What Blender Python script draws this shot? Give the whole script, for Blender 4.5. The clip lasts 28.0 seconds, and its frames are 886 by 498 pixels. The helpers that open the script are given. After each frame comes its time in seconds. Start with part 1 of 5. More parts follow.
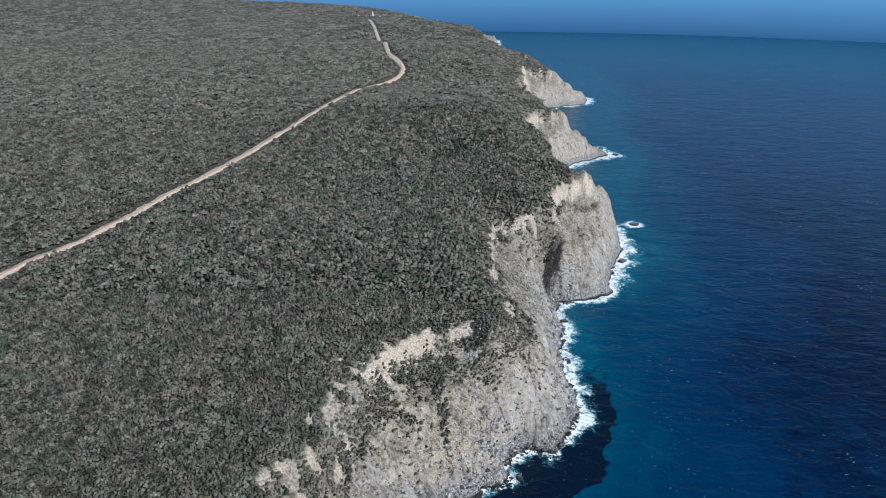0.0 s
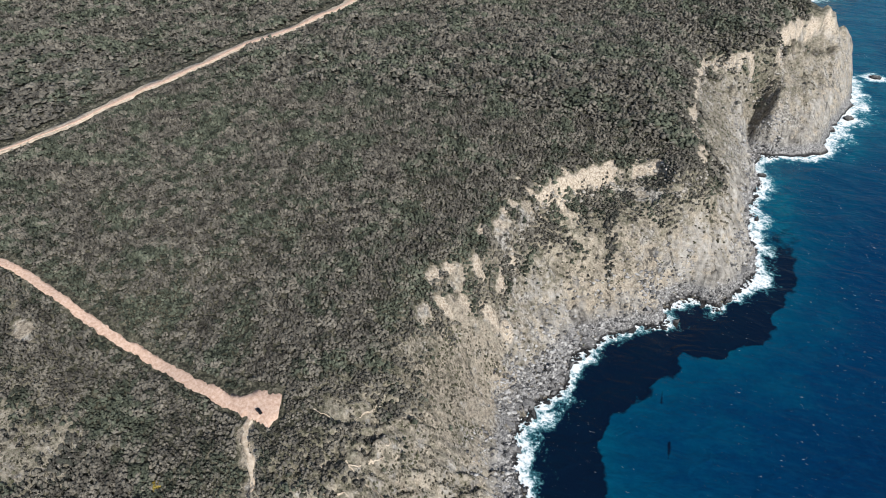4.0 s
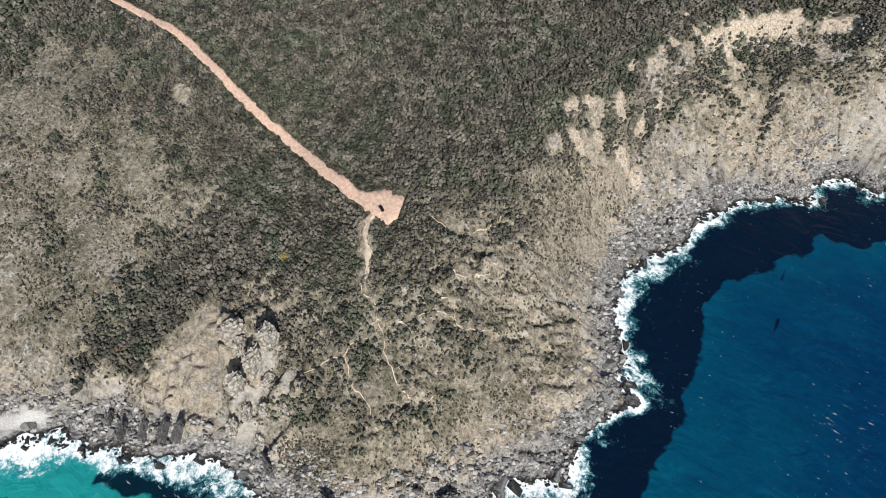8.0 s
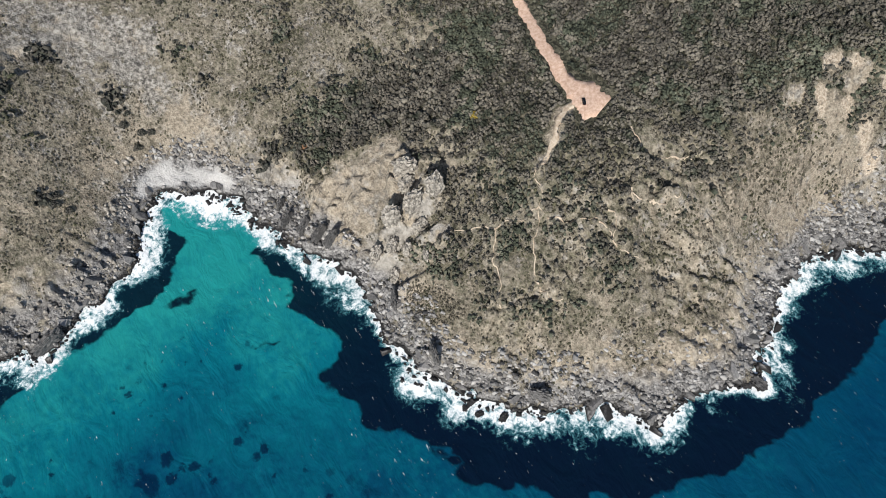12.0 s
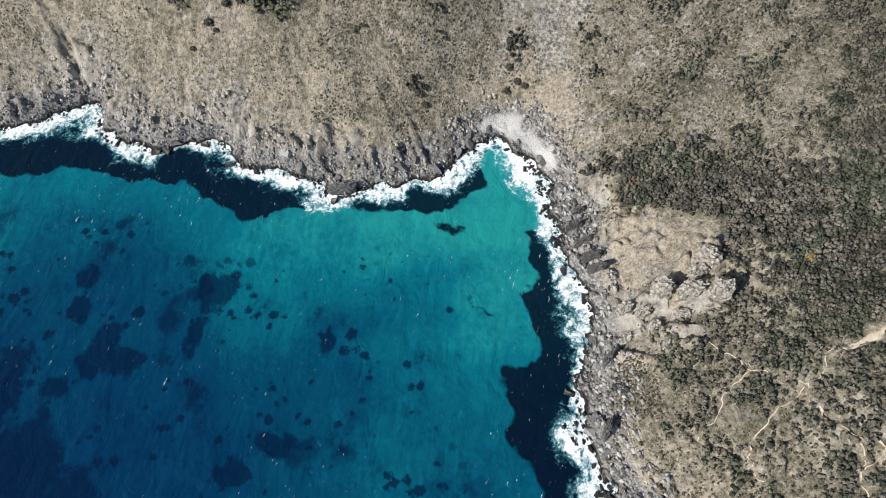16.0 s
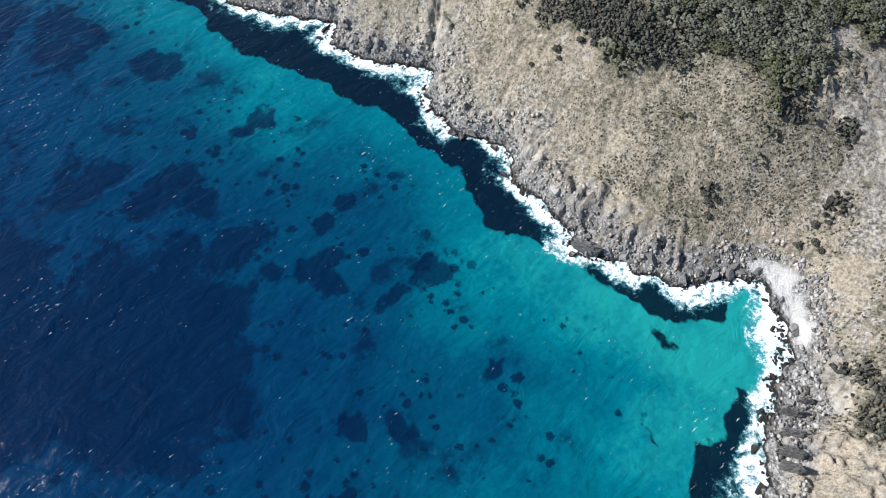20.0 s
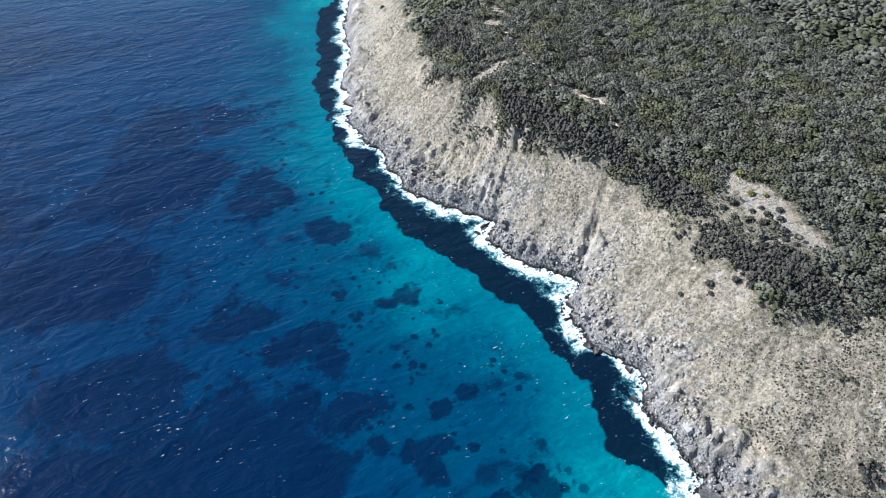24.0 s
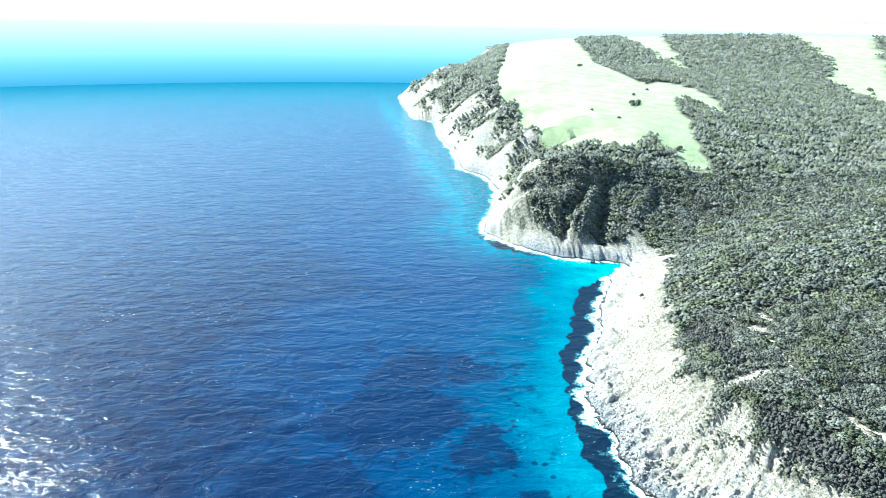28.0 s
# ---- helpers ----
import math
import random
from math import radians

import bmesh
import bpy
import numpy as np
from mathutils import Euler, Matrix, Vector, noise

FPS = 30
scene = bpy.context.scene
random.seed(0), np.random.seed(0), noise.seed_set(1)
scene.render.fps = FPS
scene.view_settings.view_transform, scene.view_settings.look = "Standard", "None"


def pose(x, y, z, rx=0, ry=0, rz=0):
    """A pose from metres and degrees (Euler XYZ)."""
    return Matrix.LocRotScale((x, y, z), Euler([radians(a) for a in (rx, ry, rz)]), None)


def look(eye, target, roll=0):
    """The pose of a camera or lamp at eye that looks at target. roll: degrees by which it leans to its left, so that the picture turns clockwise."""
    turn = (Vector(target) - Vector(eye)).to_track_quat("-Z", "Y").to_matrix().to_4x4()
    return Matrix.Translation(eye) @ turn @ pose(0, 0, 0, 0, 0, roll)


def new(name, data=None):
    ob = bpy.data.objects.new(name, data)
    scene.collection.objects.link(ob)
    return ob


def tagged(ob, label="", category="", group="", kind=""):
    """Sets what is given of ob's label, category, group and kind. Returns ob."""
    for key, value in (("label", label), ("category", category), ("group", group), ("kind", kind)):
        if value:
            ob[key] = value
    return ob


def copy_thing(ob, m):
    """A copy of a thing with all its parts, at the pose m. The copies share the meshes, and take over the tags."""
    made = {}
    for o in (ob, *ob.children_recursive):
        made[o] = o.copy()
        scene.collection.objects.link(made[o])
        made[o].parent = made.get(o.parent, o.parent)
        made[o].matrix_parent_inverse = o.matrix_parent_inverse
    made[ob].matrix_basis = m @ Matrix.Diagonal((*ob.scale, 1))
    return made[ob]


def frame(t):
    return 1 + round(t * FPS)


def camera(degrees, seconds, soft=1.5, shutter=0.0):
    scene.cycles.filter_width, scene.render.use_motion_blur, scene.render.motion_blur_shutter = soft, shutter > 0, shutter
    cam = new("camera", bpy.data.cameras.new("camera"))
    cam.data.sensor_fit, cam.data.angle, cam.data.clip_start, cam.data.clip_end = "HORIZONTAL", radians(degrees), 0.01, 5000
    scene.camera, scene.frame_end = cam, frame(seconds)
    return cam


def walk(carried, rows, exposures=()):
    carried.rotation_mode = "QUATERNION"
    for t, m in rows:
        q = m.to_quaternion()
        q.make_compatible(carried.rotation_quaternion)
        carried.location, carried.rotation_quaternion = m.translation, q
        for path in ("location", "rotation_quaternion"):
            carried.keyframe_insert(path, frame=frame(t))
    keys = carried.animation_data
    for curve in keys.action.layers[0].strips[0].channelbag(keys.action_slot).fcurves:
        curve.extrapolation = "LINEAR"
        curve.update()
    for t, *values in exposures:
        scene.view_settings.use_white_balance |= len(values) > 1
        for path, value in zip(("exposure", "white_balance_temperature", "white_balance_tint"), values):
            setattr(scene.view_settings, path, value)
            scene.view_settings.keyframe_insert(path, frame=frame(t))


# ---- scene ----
cam = camera(65.5, 28.0, 1.0)

# The camera hovers over the sea and turns: seconds, heading to the left of +y, tilt, lean.
EYE = (0.0, 0.0, 380.0)
TURN = [
    (0.0, 0.02, -22.50, 0.03),
    (0.5, -0.13, -24.37, 0.05),
    (1.0, 0.12, -26.23, 0.07),
    (1.5, 2.78, -28.10, 0.06),
    (2.0, 6.69, -29.93, 0.03),
    (2.5, 9.80, -31.77, 0.01),
    (3.0, 12.48, -33.66, 0.19),
    (3.5, 14.79, -35.51, 0.26),
    (5.5, 21.89, -42.93, 0.59),
    (6.0, 22.48, -44.77, 0.69),
    (6.5, 23.21, -46.60, 0.75),
    (7.0, 25.49, -48.45, 0.63),
    (7.5, 28.65, -50.27, 0.52),
    (8.0, 31.44, -52.10, 0.42),
    (8.5, 34.22, -53.95, 0.32),
    (9.0, 37.04, -55.75, 0.13),
    (9.5, 40.15, -57.56, -0.00),
    (10.0, 43.23, -59.34, -0.19),
    (10.5, 45.87, -61.12, -0.24),
    (11.0, 49.21, -62.26, 0.06),
    (11.5, 52.22, -62.15, 0.25),
    (13.5, 73.64, -61.67, -0.34),
    (14.0, 79.46, -61.47, -0.50),
    (14.5, 85.06, -61.27, -0.64),
    (15.0, 90.62, -61.07, -0.60),
    (15.5, 95.74, -60.86, -0.48),
    (16.0, 100.61, -60.66, -0.43),
    (16.5, 105.68, -60.42, -0.27),
    (17.0, 111.50, -60.17, -0.16),
    (17.5, 117.83, -59.86, -0.04),
    (18.0, 123.56, -59.55, 0.11),
    (18.5, 127.20, -59.17, 0.28),
    (19.0, 130.36, -58.66, 0.47),
    (19.5, 133.02, -57.83, 0.58),
    (20.0, 135.60, -56.76, 0.72),
    (20.5, 138.52, -55.46, 0.78),
    (22.5, 145.26, -47.55, -0.33),
    (23.0, 147.26, -45.22, -0.19),
    (23.5, 149.91, -42.86, 0.00),
    (24.0, 152.11, -40.55, 0.08),
    (24.5, 153.86, -38.21, 0.10),
    (25.0, 156.13, -35.84, 0.12),
    (25.5, 157.69, -33.36, 0.19),
    (26.0, 158.74, -30.46, 0.21),
    (26.5, 160.73, -27.47, 0.23),
    (27.0, 164.04, -24.46, 0.28),
    (27.5, 169.42, -21.47, 0.62),
    (28.0, 174.58, -18.49, 0.99),
]
EXPOSURE = [(0, -0.06, 5650, 10), (3, 0.08, 6100, 10), (6, 0.15, 6450, 10), (10, 0.14, 6500, 10), (14, -0.02, 6500, 10), (16, 0.18, 6500, 10), (20, 0.52, 6200, 10), (23, 0.75, 5950, 10), (26, 0.72, 5550, 9), (27.2, 0.64, 5450, 8), (27.7, 1.0, 5400, 3), (28, 1.88, 5400, -6)]
walk(cam, [(t, pose(*EYE, 90 + tilt, 0, heading) @ pose(0, 0, 0, 0, 0, lean)) for t, heading, tilt, lean in TURN], EXPOSURE)

# ---- daylight ----
SUN_HEADING, SUN_HEIGHT = 225.0, 37.0
sun_way = Vector((-math.sin(radians(SUN_HEADING)) * math.cos(radians(SUN_HEIGHT)),
                  math.cos(radians(SUN_HEADING)) * math.cos(radians(SUN_HEIGHT)), math.sin(radians(SUN_HEIGHT))))
world = bpy.data.worlds.new("sky")
scene.world = world
world.use_nodes = True
wt = world.node_tree
sky = wt.nodes.new("ShaderNodeTexSky")
sky.sky_type, sky.sun_disc = "NISHITA", False
sky.sun_elevation, sky.sun_rotation = radians(SUN_HEIGHT), math.atan2(sun_way.x, sun_way.y)
wt.nodes["Background"].inputs["Strength"].default_value = 0.1
wt.links.new(sky.outputs[0], wt.nodes["Background"].inputs["Color"])
sun = new("sun", bpy.data.lights.new("sun", "SUN"))
sun.data.energy, sun.data.angle, sun.data.color = 5.0, radians(0.53), (1.0, 0.965, 0.91)
sun.matrix_world = look(sun_way * 100, (0, 0, 0))

# ---- materials ----


class Mat:
    """A node material with a Principled surface; the small methods add nodes and return their output sockets."""

    def __init__(self, name, roughness=0.9):
        self.m = bpy.data.materials.new(name)
        self.m.use_nodes = True
        self.t = self.m.node_tree
        self.p = self.t.nodes["Principled BSDF"]
        self.p.inputs["Roughness"].default_value = roughness
        self.p.inputs["Specular IOR Level"].default_value = 0.3
        geo = self.t.nodes.new("ShaderNodeNewGeometry")
        self.pos, self.island, self.normal = geo.outputs["Position"], geo.outputs["Random Per Island"], geo.outputs["Normal"]

    def put(self, socket, value):
        if isinstance(value, bpy.types.NodeSocket):
            self.t.links.new(value, socket)
        else:
            socket.default_value = value

    def attr(self, name):
        n = self.t.nodes.new("ShaderNodeAttribute")
        n.attribute_name = name
        return n.outputs["Fac"]

    def random(self):
        return self.t.nodes.new("ShaderNodeObjectInfo").outputs["Random"]

    def noise(self, scale, detail=4.0, rough=0.55, stretch=None, warp=0.0, at=None):
        n = self.t.nodes.new("ShaderNodeTexNoise")
        n.inputs["Scale"].default_value, n.inputs["Detail"].default_value = scale, detail
        n.inputs["Roughness"].default_value, n.inputs["Distortion"].default_value = rough, warp
        v = at or self.pos
        if stretch:
            k = self.t.nodes.new("ShaderNodeMapping")
            k.inputs["Scale"].default_value, k.inputs["Rotation"].default_value = stretch[:3], (0, 0, radians(stretch[3]) if len(stretch) > 3 else 0)
            self.put(k.inputs["Vector"], v)
            v = k.outputs[0]
        self.put(n.inputs["Vector"], v)
        return n.outputs["Fac"]

    def cells(self, scale, feature="F1", rand=1.0):
        n = self.t.nodes.new("ShaderNodeTexVoronoi")
        n.feature = feature
        n.inputs["Scale"].default_value, n.inputs["Randomness"].default_value = scale, rand
        self.put(n.inputs["Vector"], self.pos)
        return n.outputs["Distance"]

    def vector(self, x, y, z=0.0):
        n = self.t.nodes.new("ShaderNodeCombineXYZ")
        for socket, v in zip(n.inputs, (x, y, z)):
            self.put(socket, v)
        return n.outputs[0]

    def math(self, op, a, b=0.0):
        n = self.t.nodes.new("ShaderNodeMath")
        n.operation = op
        self.put(n.inputs[0], a), self.put(n.inputs[1], b)
        return n.outputs[0]

    def step(self, value, lo, hi, to0=0.0, to1=1.0):
        n = self.t.nodes.new("ShaderNodeMapRange")
        n.interpolation_type = "SMOOTHSTEP"
        for socket, v in zip(n.inputs, (value, lo, hi, to0, to1)):
            self.put(socket, v)
        return n.outputs[0]

    def ramp(self, value, stops):
        n = self.t.nodes.new("ShaderNodeValToRGB")
        e = n.color_ramp.elements
        while len(e) < len(stops):
            e.new(0.5)
        for k, (at, c) in zip(e, stops):
            k.position, k.color = at, (*c, 1)
        self.put(n.inputs[0], value)
        return n.outputs[0]

    def mix(self, fac, a, b):
        n = self.t.nodes.new("ShaderNodeMix")
        n.data_type = "RGBA"
        n.clamp_factor = True
        self.put(n.inputs[0], fac)
        for socket, v in ((n.inputs[6], a), (n.inputs[7], b)):
            self.put(socket, (*v, 1) if isinstance(v, tuple) else v)
        return n.outputs[2]

    def part_of(self, vector, axis):
        n = self.t.nodes.new("ShaderNodeSeparateXYZ")
        self.put(n.inputs[0], vector)
        return n.outputs[axis]

    def bump(self, height, strength=0.5, distance=0.3, then=None):
        n = self.t.nodes.new("ShaderNodeBump")
        n.inputs["Strength"].default_value, n.inputs["Distance"].default_value = strength, distance
        self.put(n.inputs["Height"], height)
        if then:
            self.put(n.inputs["Normal"], then)
        return n.outputs[0]

    def done(self, color, normal=None, roughness=None):
        self.put(self.p.inputs["Base Color"], (*color, 1) if isinstance(color, tuple) else color)
        if normal:
            self.put(self.p.inputs["Normal"], normal)
        if roughness is not None:
            self.put(self.p.inputs["Roughness"], roughness)
        return self.m


def ground_material():
    m = Mat("cliff_and_scrub_ground", 0.95)
    high = m.part_of(m.pos, 2)
    steep = m.step(m.part_of(m.normal, 2), 0.92, 0.55)
    fine, mid, broad = m.noise(0.8, 5, 0.7), m.noise(0.1, 6, 0.65), m.noise(0.025, 4)
    even, strata = m.noise(0.38, 6, 0.74), m.noise(0.2, 6, 0.68, (0.35, 1.5, 1.5, 35))
    crag = m.attr("crag")
    flute = m.noise(0.2, 6, 0.7, at=m.vector(m.attr("run"), m.math("MULTIPLY", m.attr("inshore"), 0.5)))
    # broad light and dark bands: shading of cliff buttresses put into the rock tone
    rib_shade = m.noise(0.045, 5, 0.65, at=m.vector(m.attr("run"), m.math("MULTIPLY", m.attr("inshore"), 0.35)))
    split = m.math("ADD", m.math("MULTIPLY", strata, 0.3), m.math("ADD", m.math("MULTIPLY", flute, 0.4), m.math("MULTIPLY", rib_shade, 0.3)))
    face = m.math("ADD", m.math("MULTIPLY", split, crag), m.math("MULTIPLY", even, m.math("SUBTRACT", 1.0, crag)))
    crack = m.step(m.math("ADD", m.math("MULTIPLY", flute, 0.6), m.math("MULTIPLY", m.noise(0.2, 6, 0.72, (0.6, 1.5, 1.2, 50)), 0.4)), 0.455, 0.405)
    # weathered limestone, buff clay, grey shore rock, pebbles
    rock = m.ramp(face, [(0.39, (0.07, 0.065, 0.06)), (0.455, (0.17, 0.157, 0.137)), (0.52, (0.31, 0.288, 0.253)), (0.6, (0.48, 0.45, 0.4))])
    clay = m.ramp(m.math("ADD", m.math("MULTIPLY", even, 0.6), m.math("MULTIPLY", fine, 0.4)), [(0.4, (0.19, 0.16, 0.122)), (0.475, (0.29, 0.245, 0.185)), (0.56, (0.45, 0.39, 0.305))])
    shore = m.ramp(m.math("ADD", m.math("MULTIPLY", face, 0.6), m.math("MULTIPLY", fine, 0.4)), [(0.43, (0.045, 0.044, 0.044)), (0.495, (0.19, 0.183, 0.176)), (0.58, (0.4, 0.387, 0.37))])
    bare = m.mix(m.step(m.math("ADD", m.math("MULTIPLY", m.attr("sand"), 0.6), m.math("MULTIPLY", m.math("SUBTRACT", mid, 0.5), 2.6)), 0.05, 0.55), rock, clay)
    bare = m.mix(m.math("MULTIPLY", crack, m.math("ADD", 0.15, m.math("MULTIPLY", m.math("MAXIMUM", steep, crag), 0.8))), bare, (0.06, 0.054, 0.047))
    bare = m.mix(m.math("MULTIPLY", m.attr("chalk"), m.step(even, 0.36, 0.46)), bare, m.ramp(fine, [(0.4, (0.33, 0.262, 0.19)), (0.58, (0.62, 0.53, 0.42))]))
    bare = m.mix(m.step(m.math("ADD", high, m.math("MULTIPLY", mid, -14.0)), 0.0, 9.0), shore, bare)
    bare = m.mix(m.attr("beach"), bare, m.ramp(fine, [(0.3, (0.38, 0.37, 0.355)), (0.6, (0.56, 0.545, 0.525))]))
    bare = m.mix(m.step(m.math("ADD", high, m.math("MULTIPLY", fine, -3.5)), -0.9, 0.9), (0.02, 0.019, 0.019), bare)
    # low heath and dry grass between the bare places, leaf litter with bush shade painted in
    heath = m.ramp(m.math("ADD", m.math("MULTIPLY", m.noise(0.42, 6, 0.72), 0.75), m.math("MULTIPLY", broad, 0.25)), [(0.4, (0.055, 0.053, 0.036)), (0.47, (0.125, 0.117, 0.077)), (0.53, (0.205, 0.185, 0.135)), (0.6, (0.31, 0.282, 0.218))])
    shaded_litter = m.ramp(m.noise(0.4, 6, 0.7), [(0.42, (0.018, 0.018, 0.012)), (0.5, (0.05, 0.049, 0.033)), (0.58, (0.12, 0.113, 0.08))])
    grow = m.math("ADD", m.attr("cover"), m.math("MULTIPLY", m.math("SUBTRACT", m.noise(0.15, 8, 0.75), 0.5), 2.4))
    grow = m.math("SUBTRACT", grow, m.math("MULTIPLY", steep, 0.25))
    straw = m.ramp(m.math("ADD", m.math("MULTIPLY", m.noise(0.36, 6, 0.74), 0.8), m.math("MULTIPLY", broad, 0.2)), [(0.4, (0.11, 0.099, 0.072)), (0.46, (0.2, 0.178, 0.13)), (0.51, (0.3, 0.267, 0.198)), (0.58, (0.45, 0.405, 0.312))])
    brown = m.ramp(m.math("ADD", m.math("MULTIPLY", m.noise(0.36, 6, 0.74), 0.8), m.math("MULTIPLY", broad, 0.2)), [(0.4, (0.07, 0.06, 0.044)), (0.46, (0.145, 0.126, 0.092)), (0.51, (0.225, 0.196, 0.147)), (0.58, (0.35, 0.308, 0.238))])
    col = m.mix(m.step(grow, 0.22, 0.44, 0.0, 0.85), bare, m.mix(m.attr("dry"), brown, straw))
    col = m.mix(m.step(grow, 0.5, 0.72, 0.0, 0.9), col, heath)
    col = m.mix(m.step(grow, 0.72, 0.98), col, shaded_litter)
    col = m.mix(m.attr("field"), col, m.ramp(m.noise(0.02, 7, 0.65), [(0.3, (0.22, 0.25, 0.12)), (0.55, (0.31, 0.35, 0.185)), (0.75, (0.38, 0.41, 0.23))]))
    b = m.bump(m.math("ADD", m.math("MULTIPLY", face, 2.0), m.math("ADD", m.math("MULTIPLY", fine, 0.6), m.math("MULTIPLY", mid, 1.5))), 1.0, 1.1)
    return m.done(col, b)


def sea_material():
    m = Mat("sea_water", 0.1)
    m.p.inputs["IOR"].default_value, m.p.inputs["Specular IOR Level"].default_value = 1.33, 0.2
    wobble = m.math("SUBTRACT", m.noise(0.035, 8, 0.62), 0.5)
    mottle = m.math("SUBTRACT", m.noise(0.25, 5, 0.6), 0.5)
    # the depth value also holds the haze painted on the far sea
    deep = m.math("ADD", m.attr("depth"), m.math("ADD", m.math("MULTIPLY", wobble, 0.34), m.math("MULTIPLY", mottle, 0.2)))
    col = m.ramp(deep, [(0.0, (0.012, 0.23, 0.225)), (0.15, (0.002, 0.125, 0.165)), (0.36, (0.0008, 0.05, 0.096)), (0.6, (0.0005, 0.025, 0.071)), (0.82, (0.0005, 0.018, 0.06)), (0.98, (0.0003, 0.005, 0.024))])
    # wave faces get a lighter base colour, painting the light scattered in them
    crest = m.math("ADD", m.math("MULTIPLY", m.noise(0.2, 6, 0.66, (0.5, 1.7, 1, 35)), 0.6), m.math("MULTIPLY", m.noise(0.05, 4, 0.6, (0.5, 2.4, 1, 35)), 0.4))
    col = m.mix(m.step(crest, 0.46, 0.62, 0.0, 0.07), col, (0.012, 0.12, 0.2))
    # weed and rock on the sea floor
    patch = m.math("ADD", m.attr("reef"), m.math("MULTIPLY", m.math("SUBTRACT", m.noise(0.10, 7, 0.62), 0.5), 0.8))
    col = m.mix(m.step(patch, 0.32, 0.62, 0.0, 0.96), col, (0.0015, 0.005, 0.016))
    lawn = m.math("ADD", m.attr("meadow"), m.math("ADD", m.math("MULTIPLY", m.math("SUBTRACT", m.noise(0.035, 8, 0.7, warp=0.8), 0.5), 2.6), m.math("MULTIPLY", m.math("SUBTRACT", m.noise(0.16, 5, 0.72), 0.5), 1.0)))
    col = m.mix(m.math("MULTIPLY", m.step(lawn, 0.36, 0.8, 0.0, 0.8), m.step(m.attr("meadow"), 0.0, 0.25)), col, (0.0008, 0.009, 0.034))
    clump = m.math("ADD", m.cells(0.105), m.math("MULTIPLY", m.math("SUBTRACT", m.noise(0.4, 5, 0.7), 0.5), 0.75))
    clump = m.math("ADD", clump, m.math("MULTIPLY", m.math("SUBTRACT", m.noise(0.022, 3, 0.6), 0.5), 1.6))
    bed = m.math("ADD", m.noise(0.035, 7, 0.66), m.math("MULTIPLY", m.math("SUBTRACT", m.noise(0.008, 3, 0.5), 0.5), 0.5))
    weed = m.math("MAXIMUM", m.step(clump, 0.25, 0.08), m.step(bed, 0.54, 0.68, 0.0, 0.85))
    col = m.mix(m.math("MULTIPLY", m.math("MULTIPLY", weed, m.attr("tufts")), 0.85), col, (0.001, 0.01, 0.034))
    # surf: churned water and lace near the rocks; open-sea flecks paint whitecaps and sun glints alike
    big, small = m.math("SUBTRACT", m.noise(0.085, 9, 0.68, warp=1.2), 0.5), m.math("SUBTRACT", m.noise(0.42, 7, 0.7, warp=0.8), 0.5)
    churn = m.math("ADD", m.attr("surf"), m.math("ADD", m.math("MULTIPLY", big, 2.1), m.math("MULTIPLY", small, 1.7)))
    col = m.mix(m.step(churn, 0.05, 0.6, 0.0, 0.65), col, (0.09, 0.33, 0.37))
    foam = m.step(churn, 0.33, 0.85)
    fleck = m.math("ADD", m.noise(0.33, 6, 0.75, (0.45, 1.5, 1, 35)), m.math("MULTIPLY", m.math("SUBTRACT", m.noise(0.012, 3), 0.5), 0.22))
    cap_glint = m.step(fleck, 0.652, 0.7)
    white = m.math("MAXIMUM", foam, m.math("MULTIPLY", cap_glint, 0.7))
    col = m.mix(white, col, (0.84, 0.86, 0.86))
    swell = m.noise(0.05, 3, 0.5, (0.85, 1.5, 1, 35), warp=1.0)
    roll = m.noise(0.016, 2, 0.5, (0.8, 1.8, 1, 15), warp=0.4)
    chop = m.noise(0.2, 6, 0.68, (0.8, 1.6, 1, 35), warp=0.4)
    n = m.bump(m.math("ADD", m.math("MULTIPLY", roll, 8.0), m.math("ADD", m.math("MULTIPLY", swell, 6.0), m.math("MULTIPLY", chop, 1.3))), 0.32, 1.0)
    return m.done(col, n, m.math("ADD", 0.12, m.math("MULTIPLY", white, 0.75)))


def leaf_material(name, green, brown, patch=0.03):
    """Leaves in two mixed growths, each from its dark to its light tone."""
    m = Mat(name, 0.8)
    tone = m.math("ADD", m.math("MULTIPLY", m.attr("tone"), 0.5), m.math("MULTIPLY", m.math("SUBTRACT", m.noise(patch * 4, 5, 0.65), 0.33), 1.2))
    tone = m.math("ADD", tone, m.math("MULTIPLY", m.math("SUBTRACT", m.noise(1.6, 4, 0.7), 0.5), 0.9))
    one, two = (m.ramp(tone, list(zip((0.12, 0.45, 0.85), c))) for c in (green, brown))
    kind = m.step(m.math("ADD", m.noise(patch, 4, 0.6), m.math("MULTIPLY", m.attr("tone"), 0.2)), 0.52, 0.62)
    return m.done(m.mix(kind, one, two), m.bump(m.noise(3.0, 4, 0.7), 0.9, 0.5))


def earth_material(name, a, b, c, scale=0.3):
    m = Mat(name, 0.95)
    tone = m.math("ADD", m.math("MULTIPLY", m.noise(scale, 6, 0.65), 0.7), m.math("MULTIPLY", m.noise(scale * 7, 4), 0.3))
    return m.done(m.ramp(tone, [(0.41, a), (0.5, b), (0.59, c)]), m.bump(m.noise(scale * 5, 5), 0.4, 0.15))


